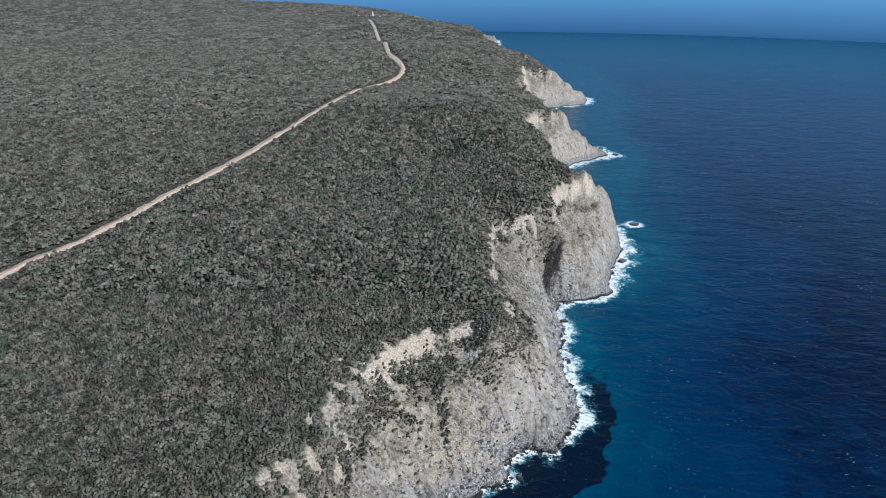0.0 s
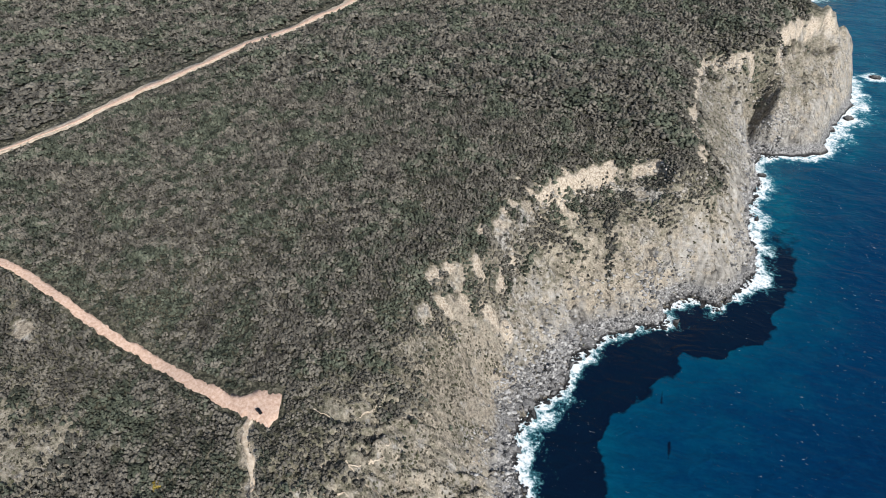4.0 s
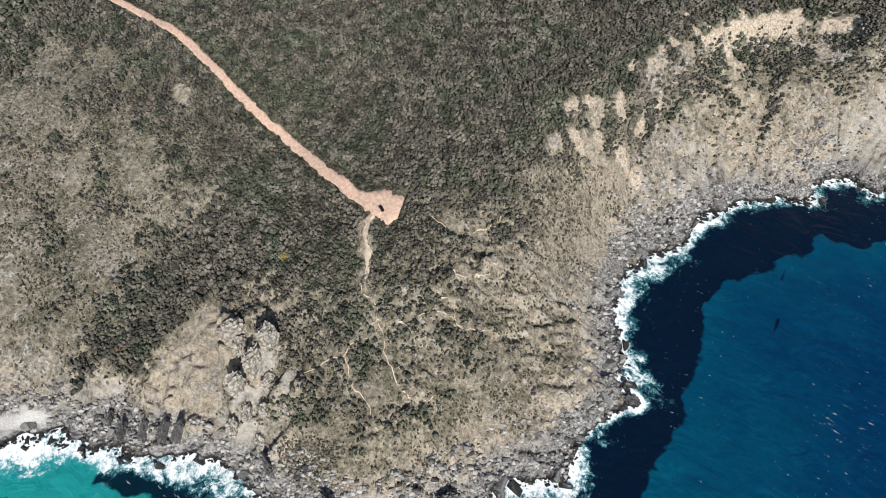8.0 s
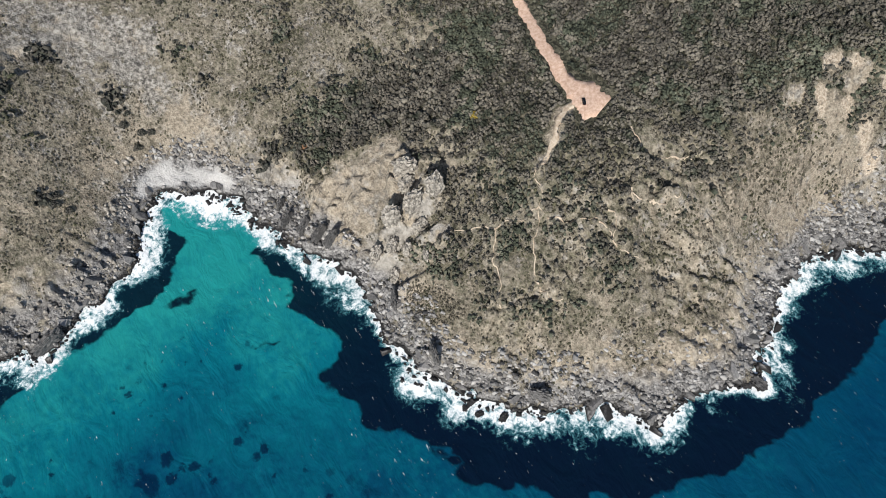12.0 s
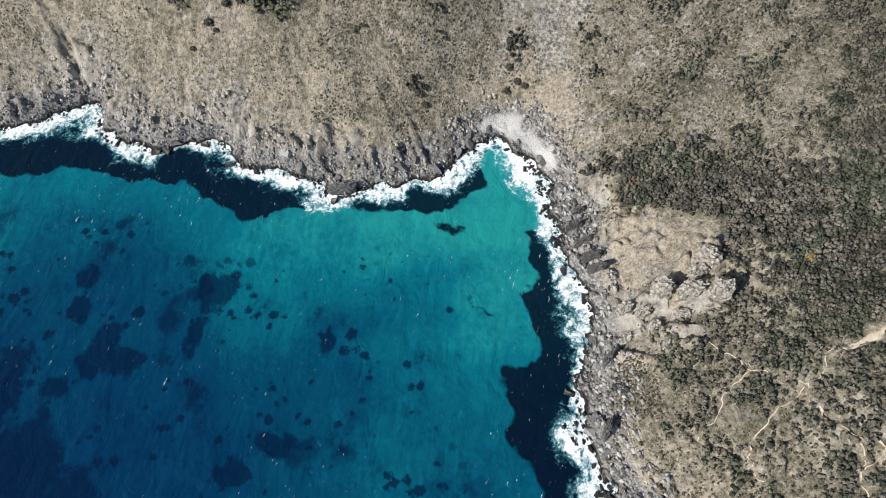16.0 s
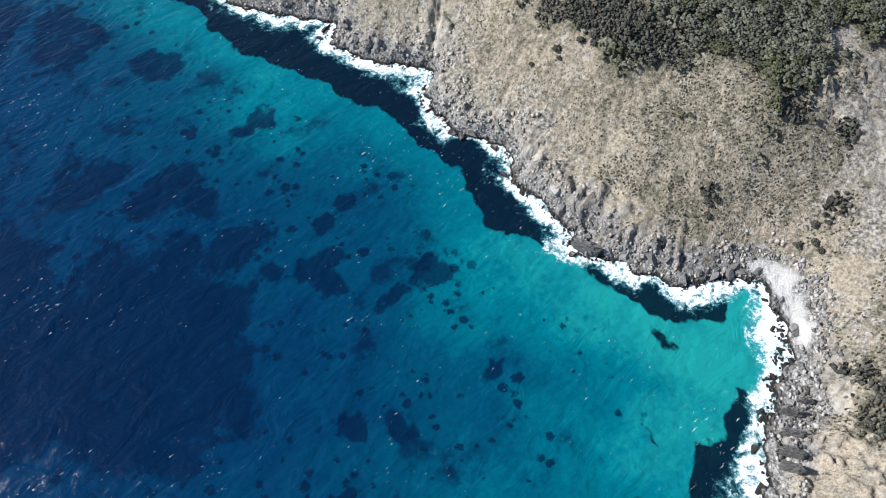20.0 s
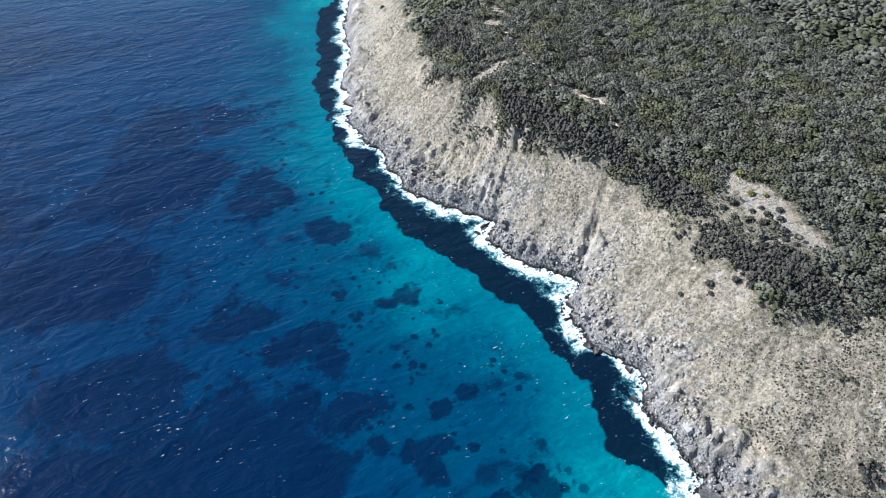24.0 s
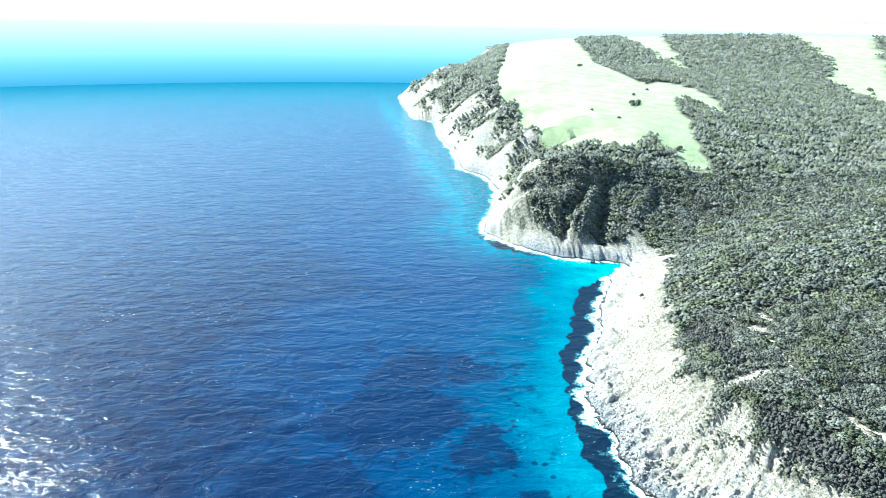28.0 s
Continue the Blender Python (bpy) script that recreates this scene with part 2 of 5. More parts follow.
GROUND, SEA = ground_material(), sea_material()
SCRUB = leaf_material("scrub_leaves", ((0.018, 0.022, 0.014), (0.088, 0.098, 0.068), (0.215, 0.225, 0.16)), ((0.025, 0.022, 0.017), (0.112, 0.102, 0.083), (0.25, 0.225, 0.18)))
WOOD = leaf_material("woodland_leaves", ((0.024, 0.027, 0.013), (0.092, 0.097, 0.048), (0.225, 0.222, 0.12)), ((0.026, 0.027, 0.02), (0.088, 0.089, 0.066), (0.2, 0.2, 0.15)))
HEATH = leaf_material("heath_leaves", ((0.024, 0.024, 0.014), (0.085, 0.083, 0.047), (0.2, 0.19, 0.115)), ((0.028, 0.024, 0.018), (0.098, 0.086, 0.063), (0.22, 0.195, 0.15)), 0.05)
DARK_LEAF = leaf_material("dark_shrub_leaves", ((0.02, 0.022, 0.018), (0.055, 0.057, 0.045), (0.12, 0.12, 0.092)), ((0.024, 0.024, 0.021), (0.062, 0.058, 0.049), (0.13, 0.12, 0.097)), 0.2)
RED_EARTH = earth_material("red_dirt", (0.42, 0.275, 0.2), (0.52, 0.36, 0.27), (0.6, 0.445, 0.35), 0.6)
PALE_EARTH = earth_material("pale_sand_track", (0.33, 0.255, 0.185), (0.45, 0.37, 0.28), (0.54, 0.46, 0.365), 0.4)

# ---- the plan: shore, rim of the scrub, heights ----
COAST_NORTH = [(-1400, 7000), (-977, 6462), (-349, 5274), (55, 4608), (288, 3838), (262, 3300), (285, 2900), (330, 2500),
               (350, 2280), (392, 2165), (440, 2120), (414, 2025), (322, 1985), (262, 1900), (240, 1750), (250, 1600), (278, 1500), (330, 1468),
               (365, 1445), (275, 1386), (225, 1330), (190, 1240), (192, 1150), (214, 1065), (262, 1012), (258, 920), (227, 841), (208, 772), (177, 757), (137, 742), (132, 713), (135, 684), (122, 617), (121, 571),
               (124, 539), (116, 508), (92, 468), (65, 475), (47, 460), (54, 443), (29, 417), (10, 406), (-11, 378)]
COAST_HEAD = [(-10, 360), (-25, 335), (-34, 306), (-39, 290), (-28, 262), (-20, 245), (-10, 228), (2, 219), (-4, 196), (-15, 175), (-12, 157),
              (-23, 138), (-35, 135), (-44, 120), (-51, 107), (-64, 93), (-80, 76), (-91, 68), (-113, 58), (-142, 56), (-165, 56), (-188, 56),
              (-204, 46), (-230, 31), (-249, 30), (-264, 22), (-277, 10), (-292, 2), (-302, -14), (-296, -28), (-282, -40), (-266, -56),
              (-254, -78), (-245, -96), (-233, -123), (-251, -121), (-247, -143)]
COAST_SOUTH = [(-251, -166), (-258, -192), (-264, -203), (-259, -222), (-255, -247), (-258, -273), (-265, -297), (-286, -303), (-270, -327),
               (-254, -351), (-247, -380), (-258, -397), (-268, -404), (-248, -427), (-228, -460), (-217, -478), (-219, -520), (-222, -560),
               (-214, -600), (-213, -630), (-230, -652), (-238, -710), (-266, -755), (-277, -780), (-306, -865), (-352, -965), (-408, -1034),
               (-377, -1053), (-296, -1081), (-248, -1135), (-187, -1231), (-237, -1365), (-277, -1560), (-267, -1715), (-219, -1791)]
COAST_FAR = [(-221, -2079), (-206, -2286), (-221, -2673), (-140, -2759), (-102, -3566), (-180, -4000), (-420, -4300), (-557, -5600), (-900, -7000)]
COAST = np.array(COAST_NORTH + COAST_HEAD + COAST_SOUTH + COAST_FAR, float)
# rim: where the dense scrub ends (x, y, height)
RIM_NORTH = [(-1700, 7000, 100), (-420, 5000, 98), (42, 3600, 98), (158, 3380, 98), (192, 2788, 97), (297, 2257, 96), (331, 2057, 95), (232, 2033, 95), (213, 1742, 95), (211, 1569, 95), (252, 1443, 95),
             (182, 1407, 95), (149, 1274, 95), (171, 1127, 93), (177, 1022, 91), (206, 943, 94), (171, 916, 95), (142, 858, 96), (140, 813, 96), (112, 795, 92), (61, 778, 95), (55, 680, 92), (53, 610, 92), (64, 558, 90), (59, 522, 90),
             (41, 502, 90), (25, 520, 92), (-13, 500, 92), (-46, 470, 90), (-61, 447, 88), (-74, 400, 85), (-87, 367, 84), (-109, 335, 84)]
RIM_HEAD = [(-110, 318, 80), (-110, 288, 77), (-116, 255, 75), (-126, 225, 76), (-138, 196, 77), (-152, 172, 72), (-178, 158, 66), (-212, 146, 58),
            (-238, 122, 40), (-256, 72, 26), (-285, 48, 28), (-335, 48, 38), (-390, 10, 55), (-455, -20, 72), (-470, -62, 76), (-425, -64, 74), (-395, -78, 73), (-369, -84, 70), (-390, -112, 72), (-392, -132, 74)]
RIM_SOUTH = [(-408, -160, 76), (-368, -155, 72), (-337, -176, 68), (-328, -212, 65), (-352, -250, 65), (-355, -320, 65), (-335, -367, 65), (-307, -455, 65), (-288, -525, 65), (-301, -600, 66), (-360, -765, 70),
             (-425, -940, 40), (-450, -1035, 14), (-440, -1080, 20), (-368, -1079, 16), (-310, -1149, 45), (-325, -1392, 85), (-385, -1748, 112),
             (-370, -2050, 122), (-340, -2700, 140), (-250, -3200, 130), (-500, -3900, 150), (-760, -4700, 200), (-1300, -7000, 220)]
RIM = np.array(RIM_NORTH + RIM_HEAD + RIM_SOUTH, float)
# foot of the slopes above the bare shore rocks
FOOT = [(344, 2085, 70), (362, 2080, 46), (387, 2088, 20), (277, 1535, 42), (295, 1533, 24), (228, 961, 66), (243, 964, 44), (262, 975, 24), (40, 440, 22), (0, 432, 22), (-30, 400, 20), (-48, 350, 16), (-58, 310, 15), (-55, 275, 15), (-40, 235, 14), (-24, 197, 14), (-47, 152, 14), (-70, 111, 14),
        (-98, 83, 14), (-124, 73, 14), (-158, 72, 13), (-195, 68, 12), (-222, 55, 10), (-252, 47, 9), (-285, 22, 6), (-309, 5, 5), (-315, -20, 5),
        (-300, -48, 8), (-278, -75, 12), (-270, -130, 17), (-283, -206, 19), (-284, -282, 20), (-296, -339, 20), (-281, -407, 20), (-264, -486, 20),
        (-246, -568, 20), (-259, -658, 20), (-280, -727, 18), (-330, -862, 16), (-420, -1038, 3)]
HILLS = [(-165, 200, 84), (-150, 250, 87), (-200, 190, 76), (-146, 128, 52), (-118, 160, 60), (-100, 190, 60), (-94, 222, 62), (-185, 122, 50), (-215, 122, 46), (-268, 99, 36), (-266, 150, 48), (-255, 200, 68), (-300, 90, 46), (-330, 150, 66), (-290, 240, 88), (-370, 250, 94),
         (-450, 270, 98), (-120, 400, 92), (-200, 330, 92), (-300, 450, 98), (-400, 90, 70), (-480, 180, 92), (-440, 0, 74), (-520, -60, 88), (-480, -180, 86),
         (-400, 700, 104), (-100, 800, 100), (0, 1000, 102), (-450, 1200, 108), (0, 1600, 104), (-700, 700, 112), (-900, 1800, 122), (-100, 2600, 96), (-500, 3800, 99),
         (-1500, 3000, 130), (-2500, 1000, 150), (-3500, 3500, 190), (-2500, 4200, 205), (-1350, 4750, 180), (-420, -300, 84), (-420, -450, 88), (-450, -650, 98), (-560, -800, 100), (-700, -500, 110),
         (-900, -800, 105), (-530, -1085, 25), (-650, -1170, 45), (-820, -1300, 66), (-1050, -1450, 82), (-650, -1000, 82), (-900, -1100, 98), (-400, -1230, 70),
         (-520, -1330, 98), (-700, -1700, 145), (-560, -2200, 160), (-900, -2500, 168), (-1200, -3300, 172), (-1300, -1900, 125), (-1600, -1200, 120),
         (-2300, -2700, 150), (-3500, -3500, 340), (-2600, -4100, 320), (-1500, -4800, 280), (-700, -4700, 220), (-4500, -500, 170)]
# outer edge of the dark weed-covered reef that follows the shore
REEF = [(600, 3000), (560, 2100), (430, 1700), (430, 1400), (330, 1150), (330, 900), (240, 760), (172, 730), (172, 666), (163, 560), (158, 520), (130, 450), (108, 417), (70, 403), (37, 348), (17, 326), (24, 274), (28, 218),
        (29, 156), (10, 118), (-17, 82), (-48, 48), (-64, 46), (-98, 18), (-138, 10), (-152, 27), (-186, 14), (-205, 20), (-230, 14), (-248, 20)]
REEF2 = [(-268, 18), (-286, 6), (-298, -13), (-290, -24), (-265, -24), (-241, -42), (-237, -66), (-231, -90), (-230, -122), (-215, -150), (-213, -175), (-228, -222), (-230, -288), (-211, -365), (-190, -428), (-186, -520),
         (-188, -592), (-217, -731), (-290, -920), (-350, -985), (-400, -1037), (-300, -1065), (-200, -1130), (-150, -1240), (-180, -1450), (-150, -1780), (-100, -2600), (0, -3600)]
REEF = np.array(REEF + REEF2, float)


# clefts in the cliffs: line, depth, half width
RAVINES = [([(126, 800), (122, 760), (138, 735)], 44, 24), ([(96, 560), (122, 556)], 16, 12), ([(60, 470), (74, 478)], 10, 10), ([(-240, -1640), (-330, -1600), (-400, -1560)], 22, 80),
           ([(-180, -2450), (-300, -2400)], 35, 90), ([(-200, -2050), (-330, -2000)], 22, 70), ([(-90, -3100), (-260, -3050)], 40, 120),
           ([(-240, 34), (-262, 70), (-266, 110), (-262, 160)], 7, 16)]
# rock steps that face north-west: two ends, height, length of the slope behind
RIDGES = [((-182, 75), (-188, 89), 13, 15), ((-188, 88), (-183, 119), 15, 18), ((-197, 91), (-209, 102), 9, 12), ((-208, 101), (-216, 117), 13, 15), ((-168, 88), (-165, 108), 6, 10), ((-152, 66), (-150, 88), 5, 10), ((-176, 68), (-170, 82), 7, 9), ((-160, 94), (-156, 110), 5, 9), ((-172, 90), (-165, 84), 5, 6), ((-208, 47), (-205, 67), 6, 9),
          ((-222, 30), (-216, 48), 5, 8), ((-238, 30), (-233, 42), 4, 6), ((-194, 52), (-190, 66), 4, 7), ((-118, 62), (-108, 72), 5, 9), ((-84, 74), (-74, 86), 5, 9), ((-250, -128), (-238, -104), 4, 9)]


def smooth(a, lo, hi):
    t = np.clip((a - lo) / (hi - lo), 0, 1)
    return t * t * (3 - 2 * t)


def grain(x, y, size, seed=0):
    """Smooth random values, -1 to 1, with lumps of that size."""
    x, y = np.asarray(x, float) / size, np.asarray(y, float) / size
    xi, yi = np.floor(x).astype(np.int64), np.floor(y).astype(np.int64)
    u, v = x - xi, y - yi
    u, v = u * u * u * (u * (u * 6 - 15) + 10), v * v * v * (v * (v * 6 - 15) + 10)

    def corner(i, j):
        h = (i * 374761393 + j * 668265263 + seed * 974711) & 0x7FFFFFFF
        h = ((h ^ (h >> 13)) * 1274126177) & 0x7FFFFFFF
        return ((h ^ (h >> 16)) & 0xFFFF) / 32767.5 - 1

    return (corner(xi, yi) * (1 - u) + corner(xi + 1, yi) * u) * (1 - v) + (corner(xi, yi + 1) * (1 - u) + corner(xi + 1, yi + 1) * u) * v


def rough(x, y, size, seed=0, octaves=4, fall=0.5):
    total, weight = 0.0, 1.0
    for k in range(octaves):
        c, s = math.cos(0.7 * k + 0.4), math.sin(0.7 * k + 0.4)
        total = total + weight * grain(c * x - s * y, s * x + c * y, size / 2**k, seed + 17 * k)
        weight *= fall
    return total


def blocks(x, y, size, seed=0):
    """Broken blocks of about that size: each one's own value, -1 to 1, falling off to its cracks."""
    x, y = np.asarray(x, float) / size, np.asarray(y, float) / size
    xi, yi = np.floor(x).astype(np.int64), np.floor(y).astype(np.int64)
    first, second, value = np.full(x.shape, 9.0), np.full(x.shape, 9.0), np.zeros(x.shape)
    for i in (-1, 0, 1):
        for j in (-1, 0, 1):
            cx, cy = xi + i, yi + j
            h = (cx * 374761393 + cy * 668265263 + seed * 974711) & 0x7FFFFFFF
            h = ((h ^ (h >> 13)) * 1274126177) & 0x7FFFFFFF
            h ^= h >> 16
            d = np.hypot(cx + (h & 1023) / 1023 - x, cy + ((h >> 10) & 1023) / 1023 - y)
            closer = d < first
            second = np.where(closer, first, np.minimum(second, d))
            value = np.where(closer, ((h >> 4) & 255) / 127.5 - 1, value)
            first = np.where(closer, d, first)
    return value + 0.8 * np.clip((second - first) * 2.5, 0, 1) - 0.5


def to_line(x, y, line, closed=False):
    """Distance to a line of points."""
    best = np.full(x.shape, 1e18)
    pts = np.vstack([line, line[:1]]) if closed else line
    for (ax, ay), (bx, by) in zip(pts[:-1, :2], pts[1:, :2]):
        dx, dy = bx - ax, by - ay
        k = np.clip(((x - ax) * dx + (y - ay) * dy) / (dx * dx + dy * dy), 0, 1)
        np.minimum(best, (x - ax - k * dx) ** 2 + (y - ay - k * dy) ** 2, out=best)
    return np.sqrt(best)


def within(x, y, ring):
    inside = np.zeros(x.shape, bool)
    for (ax, ay), (bx, by) in zip(ring[:, :2], np.roll(ring, -1, 0)[:, :2]):
        if ay != by:
            inside ^= ((ay > y) != (by > y)) & (x < (bx - ax) * (y - ay) / (by - ay) + ax)
    return inside


def signed(x, y, line):
    """Distance to a line from far north to far south, above 0 on its inland side."""
    d = to_line(x, y, line)
    ring = np.vstack([line[:, :2], [(-20000, line[-1, 1]), (-20000, line[0, 1])]])
    return np.where(within(x, y, ring), d, -d)


def along(line, gap):
    """Points along a line, about as far apart as gap, wider where the line runs far off."""
    out = []
    for a, b in zip(line[:-1], line[1:]):
        far = max(1.0, (np.hypot(*a[:2]) - 500) / 300)
        n = max(1, int(np.hypot(*(b - a)[:2]) / (gap * far)))
        out += [a + (b - a) * k / n for k in range(n)]
    return np.array(out + [line[-1]])


KNOTS = np.vstack([np.c_[along(COAST, 14.0), np.zeros(len(along(COAST, 14.0)))], along(RIM, 22.0), np.array(FOOT, float), np.array(HILLS, float)])
KNOTS = KNOTS[np.unique(KNOTS[:, :2].round(0), axis=0, return_index=True)[1]]
gaps = np.hypot(KNOTS[:, None, 0] - KNOTS[None, :, 0], KNOTS[:, None, 1] - KNOTS[None, :, 1])
PULL = np.linalg.solve(np.block([[gaps - 0.0 * np.eye(len(KNOTS)), np.ones((len(KNOTS), 1))], [np.ones((1, len(KNOTS))), np.zeros((1, 1))]]), np.r_[KNOTS[:, 2], 0])


def shore_distance(x, y):
    """Distance inland from the ragged shore; below 0 at sea."""
    k = smooth(np.hypot(x, y), 3000, 600)
    wx, wy = rough(x, y, 22, 3, 4, 0.6), rough(x, y, 22, 9, 4, 0.6)
    return signed(x + (5.0 * wx + 2.0 * rough(x, y, 7, 13, 2)) * k, y + (5.0 * wy + 2.0 * rough(x, y, 7, 19, 2)) * k, COAST)


def shore_run(x, y):
    """How far along the shore the nearest point of it lies."""
    best, run, total = np.full(x.shape, 1e18), np.zeros(x.shape), 0.0
    for (ax, ay), (bx, by) in zip(COAST[:-1], COAST[1:]):
        dx, dy = bx - ax, by - ay
        k = np.clip(((x - ax) * dx + (y - ay) * dy) / (dx * dx + dy * dy), 0, 1)
        off = (x - ax - k * dx) ** 2 + (y - ay - k * dy) ** 2
        run = np.where(off < best, total + k * math.hypot(dx, dy), run)
        best = np.minimum(best, off)
        total += math.hypot(dx, dy)
    return run


def land_height(x, y, d):
    h = np.full(x.shape, PULL[-1])
    for (kx, ky, _), w in zip(KNOTS, PULL):
        h += w * np.hypot(x - kx, y - ky)
    return h


def surface(x, y):
    """Height of the ground, distance inland, and how steeply it was left to weather."""
    x, y = np.asarray(x, float), np.asarray(y, float)
    d = shore_distance(x, y)
    h = land_height(x, y, d)
    inland = signed(x, y, RIM)
    bare = smooth(inland, 12, -10) * smooth(d, 1, 12)
    gull = rough(x, y, 30, 21, 5, 0.55)
    run = shore_run(x, y)
    rill = 1 - 2 * np.abs(rough(run + 3 * gull, d * 0.3, 19, 41, 4, 0.65))
    u, v = x * 0.82 + y * 0.57 + 2.5 * gull, (y * 0.82 - x * 0.57) * 2.0 + 2.5 * rough(x, y, 12, 29, 2)
    broken = 1.7 * blocks(u, v, 13, 3) + 1.0 * blocks(u, v, 6, 4)
    away = smooth(np.hypot(x, y), 560, 900)
    broken = broken + away * (6.0 * blocks(u, v, 38, 5) + 3.0 * blocks(u, v, 18, 6))
    flute = 1 - 2 * np.abs(rough(run + 1.5 * gull, d * 0.35, 8, 49, 2, 0.6))
    craggy = smooth(rough(x, y, 60, 53, 3) + 0.9 * smooth(y, 380, 480) * smooth(d, 90, 20) + 1.2 * smooth(d, 22, 8) + 0.2 * smooth(-y, 40, 100) * smooth(d, 50, 22), 0.1, 0.8)
    spur = rough(run, d * 0.12, 105, 43, 4, 0.6) * smooth(np.hypot(x, y), 750, 1300) * smooth(d, 8, 60) * smooth(d, 330, 120)
    crag = 1 - np.abs(rough(x * 0.75 + y * 0.66, (y * 0.75 - x * 0.66) * 2.2, 16, 33, 4, 0.55))
    west = smooth(-y, 60, 180)
    ravine = 0.0
    for line, deep, wide in RAVINES:
        ravine = ravine + deep * smooth(to_line(x + 5 * gull, y, np.array(line, float)), wide, 0)
    stone = np.zeros(x.shape)
    for (ax, ay), (bx, by), high, back in RIDGES:
        size = math.hypot(bx - ax, by - ay)
        ux, uy = (bx - ax) / size, (by - ay) / size
        k, s = (x - ax) * ux + (y - ay) * uy, (y - ay) * ux - (x - ax) * uy + 3.0 * gull
        one = smooth(k, -4, 4) * smooth(size - k, -4, 4) * np.where(s < 0, smooth(s, -back, -1), smooth(s, 1.6, 0)) * (1 + 0.35 * blocks(x, y, 7, 8))
        stone = np.maximum(stone, high * one)
    bluff = 10 * smooth(d, 1, 12) * smooth(d, 75, 14) * smooth(y, 380, 480) + 6 * smooth(d, 2, 16) * smooth(d, 70, 22) * smooth(y, 760, 860) + 10 * smooth(d, 2, 30) * smooth(d, 150, 40) * smooth(-y, 1085, 1250) + 6 * smooth(d, 1, 9) * smooth(d, 34, 9) * smooth(-y, 60, 160)
    scarp = 8.0 * smooth(inland + 3 * rough(x, y, 20, 47, 3), 1, -4) * smooth(inland, -40, -12) * smooth(y, 330, 400)
    h = h + bare * (1.5 * gull + (0.6 + 1.2 * craggy) * (crag - 0.55) + (0.5 + 1.7 * craggy + 0.9 * west) * rill + (1.6 * craggy + 0.4 * west * smooth(d, 60, 25)) * flute + (0.08 + 1.1 * craggy) * (1 - 0.6 * west) * broken) - ravine - scarp + stone + bluff + 40 * spur * smooth(-y, 900, 1200) + 14 * spur * smooth(y, 700, 1000) + (1 - bare) * (1.2 * rough(x, y, 40, 5, 3)) * smooth(d, 5, 60)
    ledge = smooth(d, -2, 3) * 1.2 + smooth(d, 0, 14) * (1.6 + 2.4 * np.clip(crag - 0.4, 0, 1))
    h = np.where(d > 0, np.maximum(h, ledge * 0.9 + 0.15 * d * smooth(d, 30, 0)), np.maximum(-12, d * 0.8))
    return h, d, inland, np.maximum(craggy * bare, np.clip(0.35 * stone, 0, 1)), run


def axis(lo, hi, fine_lo, fine_hi, gap, grow):
    out = list(np.arange(fine_lo, fine_hi + gap, gap))
    s = gap
    while out[-1] < hi:
        s *= grow
        out.append(out[-1] + s)
    s = gap
    while out[0] > lo:
        s *= grow
        out.insert(0, out[0] - s)
    return np.array(out)


def sheet(name, x, y, z, keep, material, values):
    """A grid of faces over the kept corners, with named values on its points."""
    ny, nx = x.shape
    index = np.arange(nx * ny).reshape(ny, nx)
    quads = np.stack([index[:-1, :-1], index[:-1, 1:], index[1:, 1:], index[1:, :-1]], -1).reshape(-1, 4)
    quads = quads[keep.ravel()[quads].any(1)]
    used, back = np.unique(quads, return_inverse=True)
    quads = back.reshape(-1, 4)
    me = bpy.data.meshes.new(name)
    me.vertices.add(len(used))
    me.vertices.foreach_set("co", np.stack([x, y, z], -1).reshape(-1, 3)[used].ravel())
    me.loops.add(quads.size)
    me.loops.foreach_set("vertex_index", quads.ravel())
    me.polygons.add(len(quads))
    me.polygons.foreach_set("loop_start", np.arange(0, quads.size, 4))
    me.update(calc_edges=True)
    me.shade_smooth()
    for key, v in values.items():
        me.attributes.new(key, "FLOAT", "POINT").data.foreach_set("value", v.ravel()[used].astype(np.float32))
    me.materials.append(material)
    return new(name, me)


XS, YS = axis(-4960, 4960, -450, 150, 1.75, 1.04), axis(-4960, 4960, -600, 640, 1.75, 1.022)
GX, GY = np.meshgrid(XS, YS)
GZ, GD, GI, GC, GR = surface(GX, GY)
FIELD_A = np.array([(-829, -4605), (-1500, -4900), (-1188, -4271), (-964, -2922), (-939, -2511), (-1090, -2502), (-1072, -2184), (-938, -1801), (-935, -2053), (-886, -2025),
                    (-758, -1638), (-694, -1329), (-629, -1336), (-627, -1549), (-523, -1410), (-430, -1523), (-371, -1732), (-370, -2149), (-506, -2940)], float)
FIELD_B = np.array([(-3000, -4900), (-3300, -4700), (-2747, -3764), (-1644, -1997), (-1601, -2162), (-1803, -2741), (-2111, -3176), (-2483, -4305)], float)
FIELD_C = np.array([(-1519, -4630), (-1900, -4900), (-1340, -2907), (-1411, -3470)], float)
field = np.zeros(GX.shape)
for ring in (FIELD_A, FIELD_B, FIELD_C):
    field = np.maximum(field, within(GX + 12 * rough(GX, GY, 90, 7, 3), GY + 12 * rough(GX, GY, 90, 8, 3), ring).astype(float))


def blobs(x, y, spots, soft=0.35):
    """1 inside the round spots (x, y, half width, half length), fading at their ragged edges."""
    best = np.zeros(x.shape)
    for cx, cy, rx, ry in spots:
        near = (np.abs(x - cx) < (1.8 + soft) * rx) & (np.abs(y - cy) < (1.8 + soft) * ry)
        px, py = x[near], y[near]
        edge = np.hypot((px - cx) / rx, (py - cy) / ry) + 0.32 * rough(px, py, 0.9 * min(rx, ry), 23, 4, 0.6)
        best[near] = np.maximum(best[near], smooth(edge, 1 + soft, 1 - soft))
    return best


